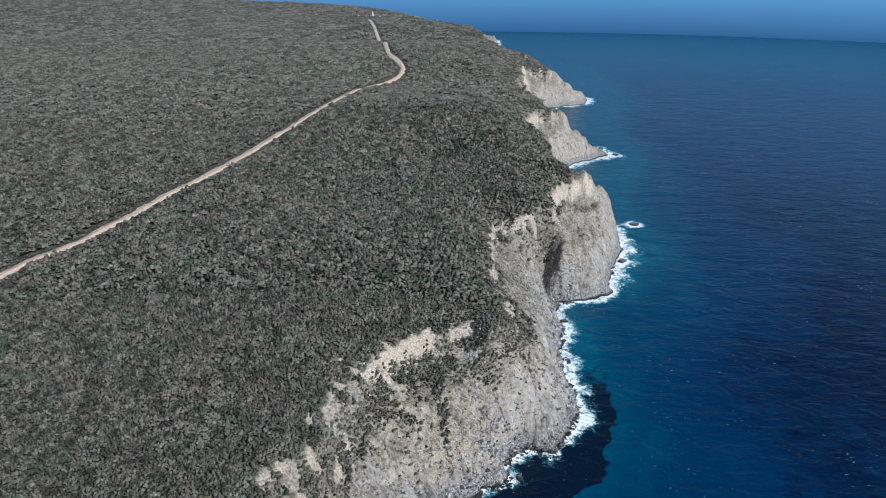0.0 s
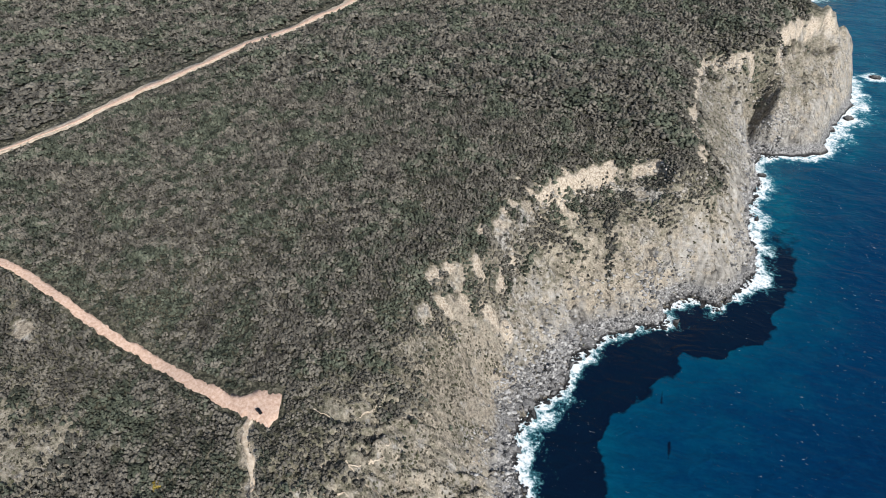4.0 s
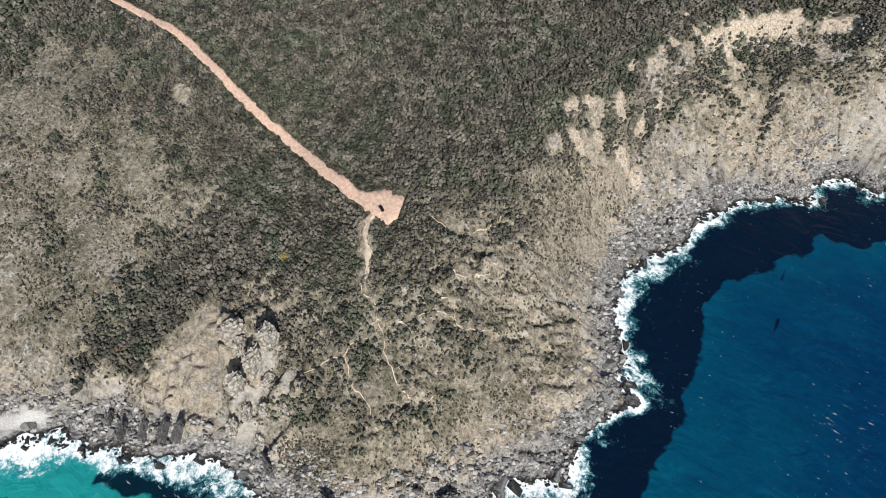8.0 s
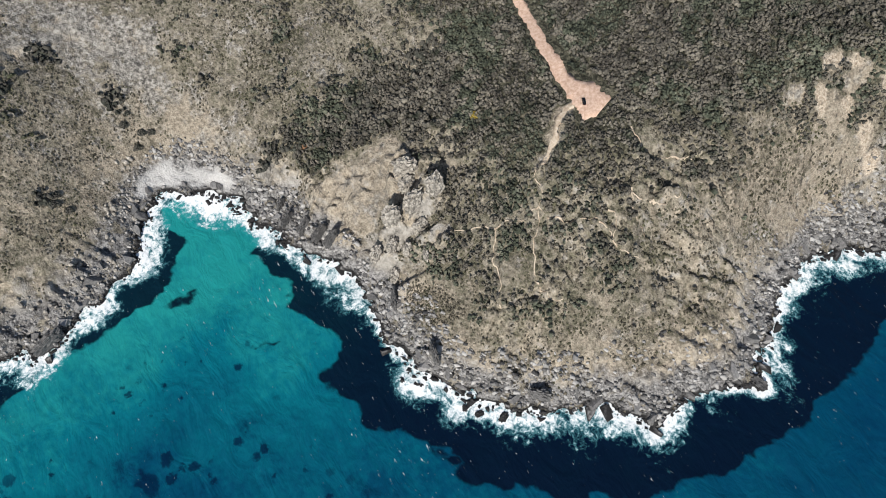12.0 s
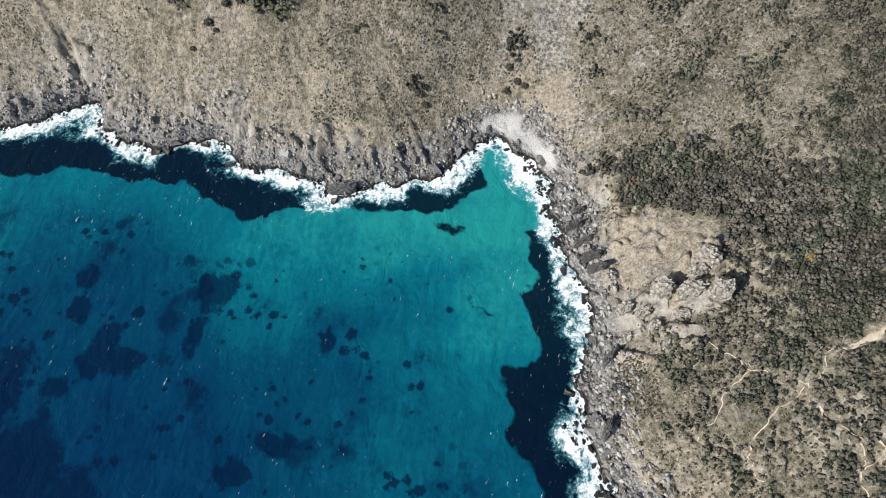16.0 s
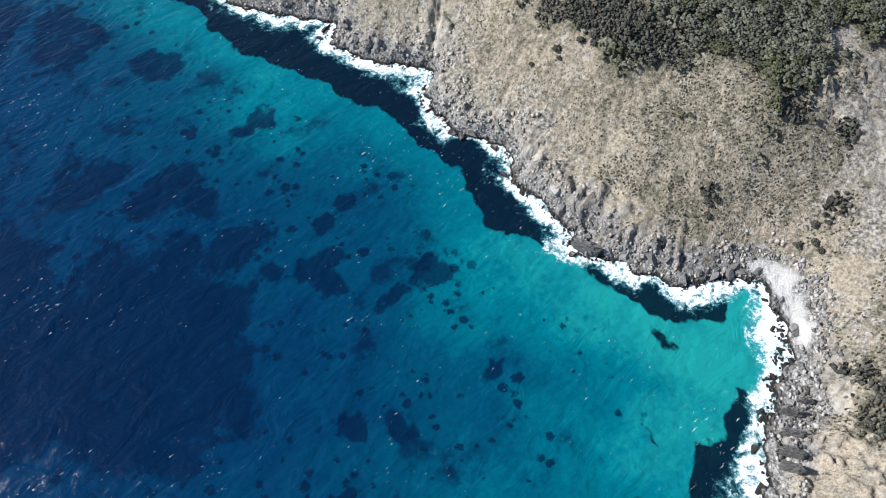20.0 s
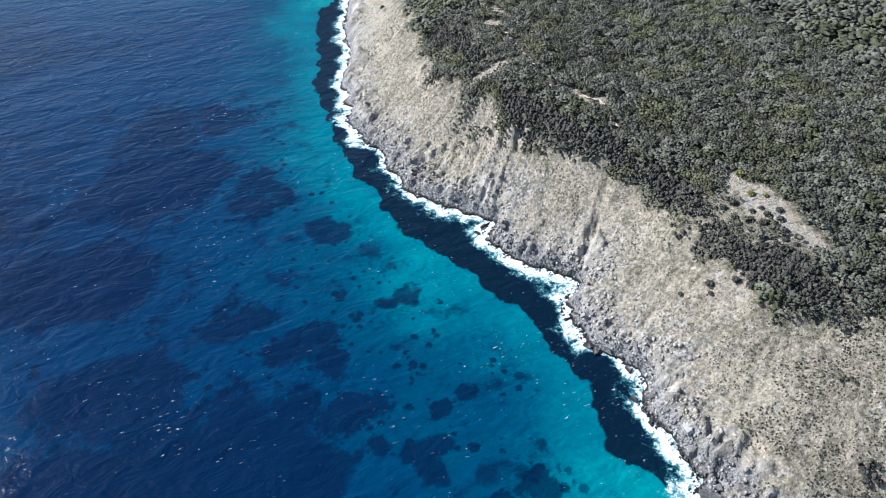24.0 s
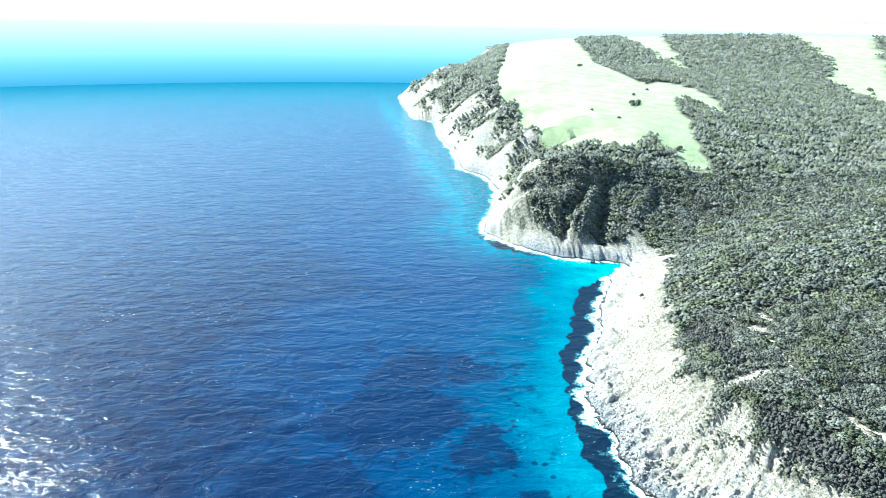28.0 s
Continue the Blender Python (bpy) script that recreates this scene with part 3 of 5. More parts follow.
OPEN_HEATH = [(-395, 80, 85, 120), (-350, 140, 62, 48), (-290, 160, 32, 22), (-410, 190, 40, 26), (-310, 90, 36, 50)]
BARE = [(-221, 86, 17, 28), (-200, 106, 9, 12), (-180, 96, 7, 14), (-174, 76, 6, 9), (-160, 104, 5, 8), (-325, -518, 24, 6), (-366, -430, 5, 16), (-376, -418, 7, 5), (-396, -254, 13, 30), (-392, -208, 8, 18), (-333, 215, 7, 7), (-390, -620, 5, 30), (-40, 462, 14, 4), (10, 498, 22, 4),
        (-78, 405, 6, 12), (-96, 350, 5, 10), (-372, -590, 8, 12), (-445, -78, 12, 9), (-168, 191, 4, 7), (-161, 180, 5, 6), (-153, 169, 3, 5), (-90, 330, 8, 6), (-66, 430, 5, 9), (-108, 312, 4, 7)]


def plant_cover(x, y, d, inland):
    """How much of the ground plants hide: 0 bare, 0.5 heath, 1 closed scrub."""
    far = smooth(np.abs(y), 700, 1000)
    c = smooth(inland + 14 * rough(x, y, 30, 51, 4, 0.6), -22 + 24 * far, 14 + 6 * far) * 0.46 + 0.32 * smooth(d, 12, 42) + 0.2
    c -= 0.44 * blobs(x, y, OPEN_HEATH, 0.5) * (1.0 + 0.28 * rough(x, y, 18, 67, 4, 0.65))
    c -= 0.34 * blobs(x, y, [(-376, -222, 24, 52), (-330, -205, 16, 14)], 0.4)
    head = blobs(x, y, [(-120, 130, 75, 70)], 0.5)
    c += 0.14 * blobs(x, y, [(20, 490, 70, 34), (-40, 440, 40, 30), (70, 560, 20, 50)], 0.8) + 0.12 * head
    c += smooth(-y, 1060, 1160) * (0.2 + 0.35 * rough(x, y, 60, 69, 4, 0.65))
    return np.clip(c - 0.8 * blobs(x, y, BARE, 0.3), 0, 1)


sandy = blobs(GX, GY, [(-214, 92, 30, 36), (-80, 300, 34, 100), (-75, 125, 34, 34), (-20, 455, 70, 40), (-115, 85, 45, 20), (50, 560, 25, 60), (-340, -518, 60, 24), (-372, -425, 24, 24), (-163, 182, 12, 20), (-300, -70, 30, 90), (-322, -10, 24, 40), (-215, 60, 40, 24), (-40, 190, 30, 50), (-333, 215, 10, 10)], 0.9)
sandy = np.maximum(sandy, 0.75 * smooth(GY, -20, -120) * smooth(GY, -1000, -800) * smooth(GD, 22, 50))
sandy = np.maximum(sandy, 0.5 * smooth(GY, 700, 900))
PALE_RIM = [([(-61, 447), (-43, 476), (-14, 501), (26, 520)], 8), ([(60, 540), (50, 600), (52, 690), (60, 767), (111, 796)], 6),
            ([(140, 815), (142, 858), (171, 916), (206, 943)], 8), ([(149, 1274), (182, 1407), (252, 1443)], 10), ([(213, 1742), (232, 2033), (331, 2057)], 14)]
WORN = [(-110, 338, 5, 7), (-103, 351, 4, 5), (-98, 326, 5, 4), (-88, 340, 5, 4), (-85, 365, 4, 5), (-72, 350, 6, 4), (-91, 392, 3, 6), (-80, 405, 4, 5), (-67, 396, 3, 5), (-60, 353, 4, 5), (-76, 429, 4, 3), (-80, 417, 3, 3), (-77, 456, 3, 2), (-66, 449, 5, 3), (-70, 375, 3, 6)]
chalk = np.zeros(GX.shape)
for line, wide in PALE_RIM:
    low, high = np.min(line, 0) - 40, np.max(line, 0) + 40
    near = (GX > low[0]) & (GX < high[0]) & (GY > low[1]) & (GY < high[1])
    px, py = GX[near], GY[near]
    chalk[near] = np.maximum(chalk[near], smooth(to_line(px, py, np.array(line, float)) + 0.55 * wide * rough(px, py, 7, 57, 4, 0.75), 0.62 * wide, 0.3 * wide))
chalk = np.maximum(chalk, blobs(GX, GY, WORN, 0.3))
beach = blobs(GX, GY, [(-311, -9, 9, 19), (-300, 9, 11, 9), (-285, 18, 11, 7), (-440, -1060, 34, 18)], 0.25) * smooth(GD, 2, 5) * smooth(GD, 17, 11)
cover = np.clip(plant_cover(GX, GY, GD, GI) - chalk - beach, 0, 1)
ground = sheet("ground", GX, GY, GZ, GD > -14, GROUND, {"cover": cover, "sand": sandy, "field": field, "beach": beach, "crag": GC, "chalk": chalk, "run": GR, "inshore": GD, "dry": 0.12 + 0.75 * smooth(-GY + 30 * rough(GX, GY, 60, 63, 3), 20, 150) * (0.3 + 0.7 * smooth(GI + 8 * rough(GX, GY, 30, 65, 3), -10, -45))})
tagged(ground, "pale eroded limestone cliffs and scrubby coastal plateau ground", "ground", kind="structure")

# rocks awash off the shore: x, y, half width, height
SKERRIES = [(301, 1018, 8, 4), (247, 873, 7, 4), (350, 1500, 9, 4), (371, 1447, 9, 3), (120, 562, 4, 2.5), (139, 700, 5, 3), (131, 655, 4, 2.5), (-71, 72, 3, 2.0), (-62, 82, 3.5, 2.2), (-78, 67, 2.5, 1.8), (2, 214, 6, 3)]
SX, SY = np.meshgrid(axis(-4960, 4960, -330, 190, 3.4, 1.04), axis(-4960, 4960, -620, 700, 3.4, 1.028))
SD = shore_distance(SX, SY)
SR = signed(SX, SY, REEF)
off = np.maximum(-SR, 0)
lee = smooth(-SY, 120, 220)
depth = 0.155 + 0.05 * lee + 0.27 * smooth(off + 30 * rough(SX, SY, 120, 71, 3), 25 - 20 * lee, 140 - 30 * lee) + 0.16 * smooth(off + 40 * rough(SX, SY, 150, 73, 3), 75, 220) + 0.2 * smooth(off + 60 * rough(SX, SY, 150, 75, 3), 180, 420) + 0.17 * smooth(SY - 0.35 * SX, 20, 330) * smooth(-SR, -15, 25)
depth += 0.18 * smooth(SX, -200, -70) * smooth(SY, -110, 20)
for cx, cy, r, much in ((-262, -4, 60, 0.12), (-235, -30, 190, 0.17), (-370, -1030, 170, 0.25), (-215, -420, 200, 0.05)):
    depth -= much * smooth(np.hypot(SX - cx, SY - cy), r, 0)
meadow = blobs(SX, SY, [(19, -257, 75, 70), (-30, -243, 35, 30), (-37, -288, 30, 25), (-75, -274, 22, 14), (62, -358, 60, 50), (100, -288, 70, 60), (-76, -242, 13, 9), (-109, -226, 16, 10), (-151, -253, 9, 7), (-157, -175, 14, 8), (-104, -204, 9, 8), (-16, -606, 70, 60), (-89, -539, 35, 45), (64, -485, 60, 50), (-32, -387, 28, 18), (-154, -358, 18, 10), (-133, -462, 18, 22), (-73, -272, 30, 14), (-61, -343, 30, 18), (-105, -216, 10, 12), (-130, -248, 9, 7), (-124, -173, 14, 6), (-159, -168, 12, 8), (-136, -96, 9, 5), (-73, -107, 9, 11), (-53, -126, 7, 12), (-79, -331, 14, 30), (-40, -700, 80, 60)], 0.6)
depth += 0.12 * smooth(-SY, 330, 520) * smooth(off, 60, 140)
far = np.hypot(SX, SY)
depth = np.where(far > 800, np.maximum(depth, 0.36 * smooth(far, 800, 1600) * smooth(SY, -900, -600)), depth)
# paled with distance from the origin: haze and sky sheen painted as shallower water
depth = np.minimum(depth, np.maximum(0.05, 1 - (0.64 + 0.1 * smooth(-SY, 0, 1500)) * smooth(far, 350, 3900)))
reef = smooth(SR + 5 * rough(SX, SY, 18, 61, 4, 0.6), -6, 6) * (1 - 0.75 * smooth(SY, 480, 640)) * (1 - 0.6 * smooth(-SY, 1050, 1250))
reef = np.maximum(reef, 0.58 * blobs(SX, SY, [(55, 357, 2.2, 9), (61, 313, 2, 9), (-226, -37, 5, 12), (-175, -10, 2, 5), (-171, -4, 2, 4)], 0.5))
tufts = smooth(off, 15, 45) * smooth(SY, 60, 0) * smooth(off, 480, 260) * smooth(-SY, 900, 600) * (1 - blobs(SX, SY, [(-235, -5, 60, 40)], 0.4))
width = 16 + 9 * rough(SX, SY, 28, 91, 3) + 5 * smooth(-SY, 850, 1200) + 16 * smooth(SY, 650, 900) + 7 * blobs(SX, SY, [(-270, 20, 34, 20), (-200, 45, 30, 20), (-30, 130, 40, 40), (-238, -122, 14, 14), (125, 600, 30, 120)], 0.6)
surf = 0.72 * smooth(SD, -width, -0.2 * width) - 1.6 * smooth(SD, -0.7 * width, -2.6 * width)
for cx, cy, r, _ in SKERRIES:
    surf = np.maximum(surf, 2.5 * smooth(np.hypot(SX - cx, SY - cy), r * (3.2 + 1.6 * (cy > 800)), r * 0.9) - 1.6)
surf += 0.5 * blobs(SX, SY, [(-286, -4, 14, 14)], 0.6)
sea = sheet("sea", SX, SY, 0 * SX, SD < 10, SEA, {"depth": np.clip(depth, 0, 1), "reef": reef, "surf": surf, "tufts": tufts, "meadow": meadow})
tagged(sea, "clear blue sea over pale sand and dark weed, white surf along the rocks", "sea", kind="structure")


# ---- helpers for things ----
def mesh_from(name, verts, faces, material, smooth_shade=False):
    me = bpy.data.meshes.new(name)
    me.from_pydata([tuple(map(float, v)) for v in verts], [], [tuple(int(i) for i in f) for f in faces])
    if smooth_shade:
        me.shade_smooth()
    me.materials.append(material)
    return me


def strip(name, points, widths, material, lift=0.25, gap=4.0, wander=0.12, label="", category="road", kind="structure", wind=0.0):
    """A ribbon of ground along a line of plan points, draped over the land."""
    pts = [Vector((*p, 0)) for p in points]
    fine, fw = [], []
    for i in range(len(pts) - 1):
        p0, p1, p2, p3 = pts[max(i - 1, 0)], pts[i], pts[i + 1], pts[min(i + 2, len(pts) - 1)]
        n = max(2, int((p2 - p1).length / gap))
        for k in range(n):
            u = k / n
            fine.append(0.5 * (2 * p1 + (p2 - p0) * u + (2 * p0 - 5 * p1 + 4 * p2 - p3) * u * u + (3 * p1 - p0 - 3 * p2 + p3) * u**3))
            fw.append(widths[i] + (widths[i + 1] - widths[i]) * u)
    fine.append(pts[-1]), fw.append(widths[-1])
    q = np.array([p[:2] for p in fine])
    q = q + wind * np.c_[rough(q[:, 0], q[:, 1], 7, 31, 3), rough(q[:, 0], q[:, 1], 7, 32, 3)]
    way = np.gradient(q, axis=0)
    way /= np.linalg.norm(way, axis=1)[:, None]
    side = np.c_[-way[:, 1], way[:, 0]]
    rows = []
    for k, off in enumerate((-0.5, -0.42, -0.2, 0.0, 0.2, 0.42, 0.5)):
        ragged = 1 + (wander * rough(q[:, 0], q[:, 1], 5, 5 + k, 3, 0.7) if abs(off) > 0.3 else 0)
        p = q + side * (off * np.array(fw) * ragged)[:, None]
        h = surface(p[:, 0], p[:, 1])[0] + (lift if abs(off) < 0.5 else -0.5)
        rows.append(np.c_[p, h])
    verts = np.stack(rows, 1).reshape(-1, 3)
    m = len(rows)
    faces = [(a * m + b, a * m + b + 1, (a + 1) * m + b + 1, (a + 1) * m + b) for a in range(len(q) - 1) for b in range(m - 1)]
    return tagged(new(name, mesh_from(name, verts, faces, material, True)), label, category, kind=kind)


# ---- backdrop: hazy distance all round, painted into an added glowing ring ----


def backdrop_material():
    m = Mat("far_haze_glow", 1.0)
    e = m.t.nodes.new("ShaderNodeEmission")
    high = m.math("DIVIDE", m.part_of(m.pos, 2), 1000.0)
    # haze colours by height, the southern set paler for the sunward glare
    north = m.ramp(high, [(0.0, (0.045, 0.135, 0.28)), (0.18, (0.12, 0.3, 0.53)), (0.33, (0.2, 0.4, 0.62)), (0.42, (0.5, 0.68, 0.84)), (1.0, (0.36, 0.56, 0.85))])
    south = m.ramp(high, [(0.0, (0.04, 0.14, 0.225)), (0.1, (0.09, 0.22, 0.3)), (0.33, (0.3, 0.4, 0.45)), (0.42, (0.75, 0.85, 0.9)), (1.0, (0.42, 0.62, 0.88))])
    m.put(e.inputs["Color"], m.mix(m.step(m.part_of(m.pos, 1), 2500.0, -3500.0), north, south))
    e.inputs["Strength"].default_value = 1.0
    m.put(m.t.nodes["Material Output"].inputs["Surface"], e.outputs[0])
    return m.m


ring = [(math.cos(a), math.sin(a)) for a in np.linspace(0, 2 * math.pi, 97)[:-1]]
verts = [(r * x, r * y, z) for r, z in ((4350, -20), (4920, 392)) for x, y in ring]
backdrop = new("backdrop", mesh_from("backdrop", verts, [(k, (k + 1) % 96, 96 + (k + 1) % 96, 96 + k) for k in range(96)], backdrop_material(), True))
tagged(backdrop, "glowing backdrop ring painted as pale blue haze over the far sea and land", "sky", kind="structure")


# ---- roads and paths ----
strip("road", [(-505, 298), (-490, 345), (-468, 410), (-447, 485), (-418, 600), (-376, 728), (-345, 850), (-312, 965), (-240, 1225), (-178, 1460), (-100, 1727), (-150, 1946), (-200, 2400), (-255, 2762), (-370, 3554), (-400, 3730)],
      [6, 9, 11, 12, 13, 13, 13, 14, 14, 14, 13, 13, 13, 13, 13, 13], PALE_EARTH, 0.7, 6, 0.35, label="long pale dirt road through dense coastal scrub")
strip("road", [(-490, 348), (-466, 412), (-445, 487), (-416, 602), (-374, 730), (-343, 851), (-309, 966), (-238, 1226), (-176, 1461), (-100, 1730), (-150, 1946)], [2, 3, 5, 6, 6, 5, 5, 6, 8, 8, 8], RED_EARTH, 1.3, 5, 0.5, label="reddish wheel-worn strip along the pale dirt road")
strip("road", [(-800, -700), (-905, -880), (-1010, -1060), (-1350, -1500), (-2014, -2364), (-2370, -2904), (-3300, -4300)],
      [9, 10, 10, 10, 11, 12, 12], PALE_EARTH, 1.2, 9, label="pale dirt road beside the woodland and green paddocks")
strip("road", [(-800, -700), (-905, -880), (-1006, -1054), (-1346, -1494), (-1700, -1952)], [6, 8, 9, 9, 8], RED_EARTH, 1.6, 9, 0.4, label="reddish wheel-worn strip along the pale dirt road")
strip("track", [(-504, 302), (-500, 280), (-478, 264), (-452, 258), (-406, 256), (-372, 253), (-336, 244), (-286, 230), (-248, 222), (-207, 210), (-186, 205)],
      [6, 6.5, 7, 6, 6.5, 6, 6, 6, 6, 7, 9], RED_EARTH, 0.45, 1.5, 0.35, label="red dirt track leading to a small car park")
strip("car_park", [(-190, 206), (-184, 205), (-177, 206), (-168, 207), (-160, 208), (-156, 209)], [8, 9, 12, 17, 21, 15], RED_EARTH, 0.6, 1.2, 0.35, label="bare red earth car park at the end of the track", category="car park")
strip("footpath", [(-168, 201), (-169, 194), (-166, 188), (-160, 181), (-154, 172), (-151, 164)], [3, 4.5, 5, 4, 2.5, 1.5], PALE_EARTH, 0.35, 1.2, 0.9, label="worn sandy patch running down from the car park", category="path")
PATHS = [[(-152, 163), (-142, 158), (-134, 151), (-137, 140), (-142, 128), (-152, 118), (-158, 110)], [(-134, 151), (-122, 155), (-111, 172), (-96, 176), (-84, 182)],
         [(-140, 217), (-130, 216), (-122, 216), (-113, 230), (-104, 250)], [(-136, 191), (-122, 193), (-111, 196), (-92, 193)], [(-111, 196), (-100, 205), (-96, 220)],
         [(-134, 151), (-118, 140), (-104, 132), (-90, 138)], [(-142, 128), (-130, 120), (-118, 118), (-106, 108)], [(-120, 175), (-108, 182), (-98, 178)],
         [(-356, -647), (-371, -577), (-362, -510), (-356, -473), (-363, -440), (-378, -418), (-365, -375)]]
for line in PATHS:
    strip("footpath", line, [0.45 if line[0][1] > 0 else 1.8] * len(line), PALE_EARTH, 0.3, 1.2, 0.9, label="narrow pale footpath winding through low scrub", category="path", wind=1.8 if line[0][1] > 0 else 2.5)

# ---- plants ----


def ground_at(x, y):
    """Height of the ground sheet."""
    i, j = np.clip(np.searchsorted(XS, x) - 1, 0, len(XS) - 2), np.clip(np.searchsorted(YS, y) - 1, 0, len(YS) - 2)
    u, v = (x - XS[i]) / (XS[i + 1] - XS[i]), (y - YS[j]) / (YS[j + 1] - YS[j])
    return (GZ[j, i] * (1 - u) + GZ[j, i + 1] * u) * (1 - v) + (GZ[j + 1, i] * (1 - u) + GZ[j + 1, i + 1] * u) * v


def sampled(grid, x, y):
    i, j = np.clip(np.searchsorted(XS, x), 0, len(XS) - 1), np.clip(np.searchsorted(YS, y), 0, len(YS) - 1)
    return grid[j, i]


def crown(rings, seed, lumpy=0.28):
    """A low leafy dome of flat facets: points on rings, top first, and its triangles."""
    rnd = random.Random(seed)
    verts, faces, rows = [(0, 0, 1 + rnd.uniform(-0.1, 0.15))], [], [[0]]
    for n, r, z in rings:
        turn = rnd.uniform(0, 6)
        rows.append(list(range(len(verts), len(verts) + n)))
        for k in range(n):
            a, s = turn + 2 * math.pi * k / n, 1 + rnd.uniform(-lumpy, lumpy)
            verts.append((r * s * math.cos(a), r * s * math.sin(a), z + rnd.uniform(-lumpy, lumpy) * 0.7))
    for a, b in zip(rows[:-1], rows[1:]):
        if len(a) == 1:
            faces += [(a[0], b[k], b[(k + 1) % len(b)]) for k in range(len(b))]
            continue
        i = k = 0
        while i < len(a) or k < len(b):
            if k * len(a) <= i * len(b) and k < len(b):
                faces.append((a[i % len(a)], b[k % len(b)], b[(k + 1) % len(b)]))
                k += 1
            else:
                faces.append((a[i % len(a)], b[k % len(b)], a[(i + 1) % len(a)]))
                i += 1
    return np.array(verts), np.array(faces)


def scatter_mesh(name, shapes, x, y, z, wide, tall, material, lean=0.0, grain_way=None, tone=None):
    """One mesh of many small forms."""
    rs = np.random.RandomState(len(x))
    pick, turn = rs.randint(0, len(shapes), len(x)), rs.uniform(0, 6.283, len(x)) if grain_way is None else grain_way + rs.normal(0, 0.4, len(x))
    tone = rs.uniform(0, 1, len(x)) if tone is None else tone
    all_v, all_f, all_t, base = [], [], [], 0
    for k, (v, f) in enumerate(shapes):
        s = np.nonzero(pick == k)[0]
        if not len(s):
            continue
        c, q = np.cos(turn[s])[:, None], np.sin(turn[s])[:, None]
        w = wide[s][:, None] * rs.uniform(0.8, 1.25, (len(s), 1))
        px, py = v[None, :, 0] * w, v[None, :, 1] * w * rs.uniform(0.75, 1.25, (len(s), 1))
        pz = v[None, :, 2] * tall[s][:, None] + lean * px
        all_v.append(np.stack([x[s][:, None] + c * px - q * py, y[s][:, None] + q * px + c * py, z[s][:, None] + pz], -1).reshape(-1, 3))
        all_f.append((f[None] + (base + np.arange(len(s)) * len(v))[:, None, None]).reshape(-1, 3))
        all_t.append(np.repeat(tone[s], len(v)))
        base += len(s) * len(v)
    verts, faces = np.concatenate(all_v), np.concatenate(all_f)
    me = bpy.data.meshes.new(name)
    me.vertices.add(len(verts))
    me.vertices.foreach_set("co", verts.ravel())
    me.loops.add(faces.size)
    me.loops.foreach_set("vertex_index", faces.ravel())
    me.polygons.add(len(faces))
    me.polygons.foreach_set("loop_start", np.arange(0, faces.size, 3))
    me.update(calc_edges=True)
    me.attributes.new("tone", "FLOAT", "POINT").data.foreach_set("value", np.concatenate(all_t).astype(np.float32))
    me.materials.append(material)
    return new(name, me)


LEAFY = [crown([(4, 0.6, 0.6), (5, 1.0, -0.15)], s + 60, 0.5) for s in range(12)]
PLAIN = [crown([(5, 0.6, 0.72), (6, 1.0, 0.0)], s + 20, 0.4) for s in range(7)]
SMALL = [crown([(4, 0.95, 0.0)], s + 40, 0.4) for s in range(6)]
ROADS = [ob for ob in scene.objects if ob.name.split(".")[0] in ("road", "track", "car_park", "footpath")]
CELL = set()
for ob in ROADS:
    reach = (0,) if ob.name.startswith("footpath") else (-6, -4, -2, 0, 2, 4, 6) if ob.name.startswith("road") else (-1.5, 0, 1.5)
    CELL |= {(int((v.co.x + i) // 2), int((v.co.y + j) // 2)) for v in ob.data.vertices for i in reach for j in reach}


def planted(x0, x1, y0, y1, gap, low, high, seed, jitter=0.5, chance=None):
    """Ragged rows of places on land whose cover lies between low and high, off the roads."""
    rs = np.random.RandomState(seed)
    x, y = (a.ravel() for a in np.meshgrid(np.arange(x0, x1, gap), np.arange(y0, y1, gap)))
    x, y = x + rs.uniform(-jitter, jitter, len(x)) * gap, y + rs.uniform(-jitter, jitter, len(y)) * gap
    c = sampled(cover, x, y) + 0.10 * rough(x, y, 14, 77, 2)
    c = c + rs.uniform(-0.07, 0.07, len(x))
    ok = (c > low) & (c <= high) & (sampled(GD, x, y) > 6) & (sampled(field, x, y) < 0.5)
    if chance is not None:
        ok &= rs.uniform(0, 1, len(x)) < chance * smooth(c + 0.35 * rough(x, y, 9, 79, 2), low - 0.15, low + 0.35)
    x, y = x[ok], y[ok]
    clear = np.array([(int(a // 2), int(b // 2)) not in CELL for a, b in zip(x, y)], bool)
    return x[clear], y[clear], rs


def domes(x, y, size, seed):
    """Rounded crowns of about that size: their height, 1 at the top of the tallest, 0 in the gaps, and each crown's own tone."""
    x, y = x / size, y / size
    x, y = x + 0.18 * rough(x, y, 0.8, seed, 2), y + 0.18 * rough(x, y, 0.8, seed + 5, 2)
    xi, yi = np.floor(x).astype(np.int64), np.floor(y).astype(np.int64)
    best, tone = np.zeros(x.shape), np.zeros(x.shape)
    for i in (-1, 0, 1):
        for j in (-1, 0, 1):
            h = ((xi + i) * 374761393 + (yi + j) * 668265263 + seed * 974711) & 0x7FFFFFFF
            h = ((h ^ (h >> 13)) * 1274126177) & 0x7FFFFFFF
            h ^= h >> 16
            far = np.hypot(xi + i + (h & 1023) / 1023 - x, yi + j + ((h >> 10) & 1023) / 1023 - y)
            high = (0.5 + 0.5 * ((h >> 5) & 255) / 255) * np.sqrt(np.clip(1 - 1.5 * far * far, 0, 1))
            tone = np.where(high > best, ((h >> 12) & 255) / 255, tone)
            best = np.maximum(best, high)
    return best, tone


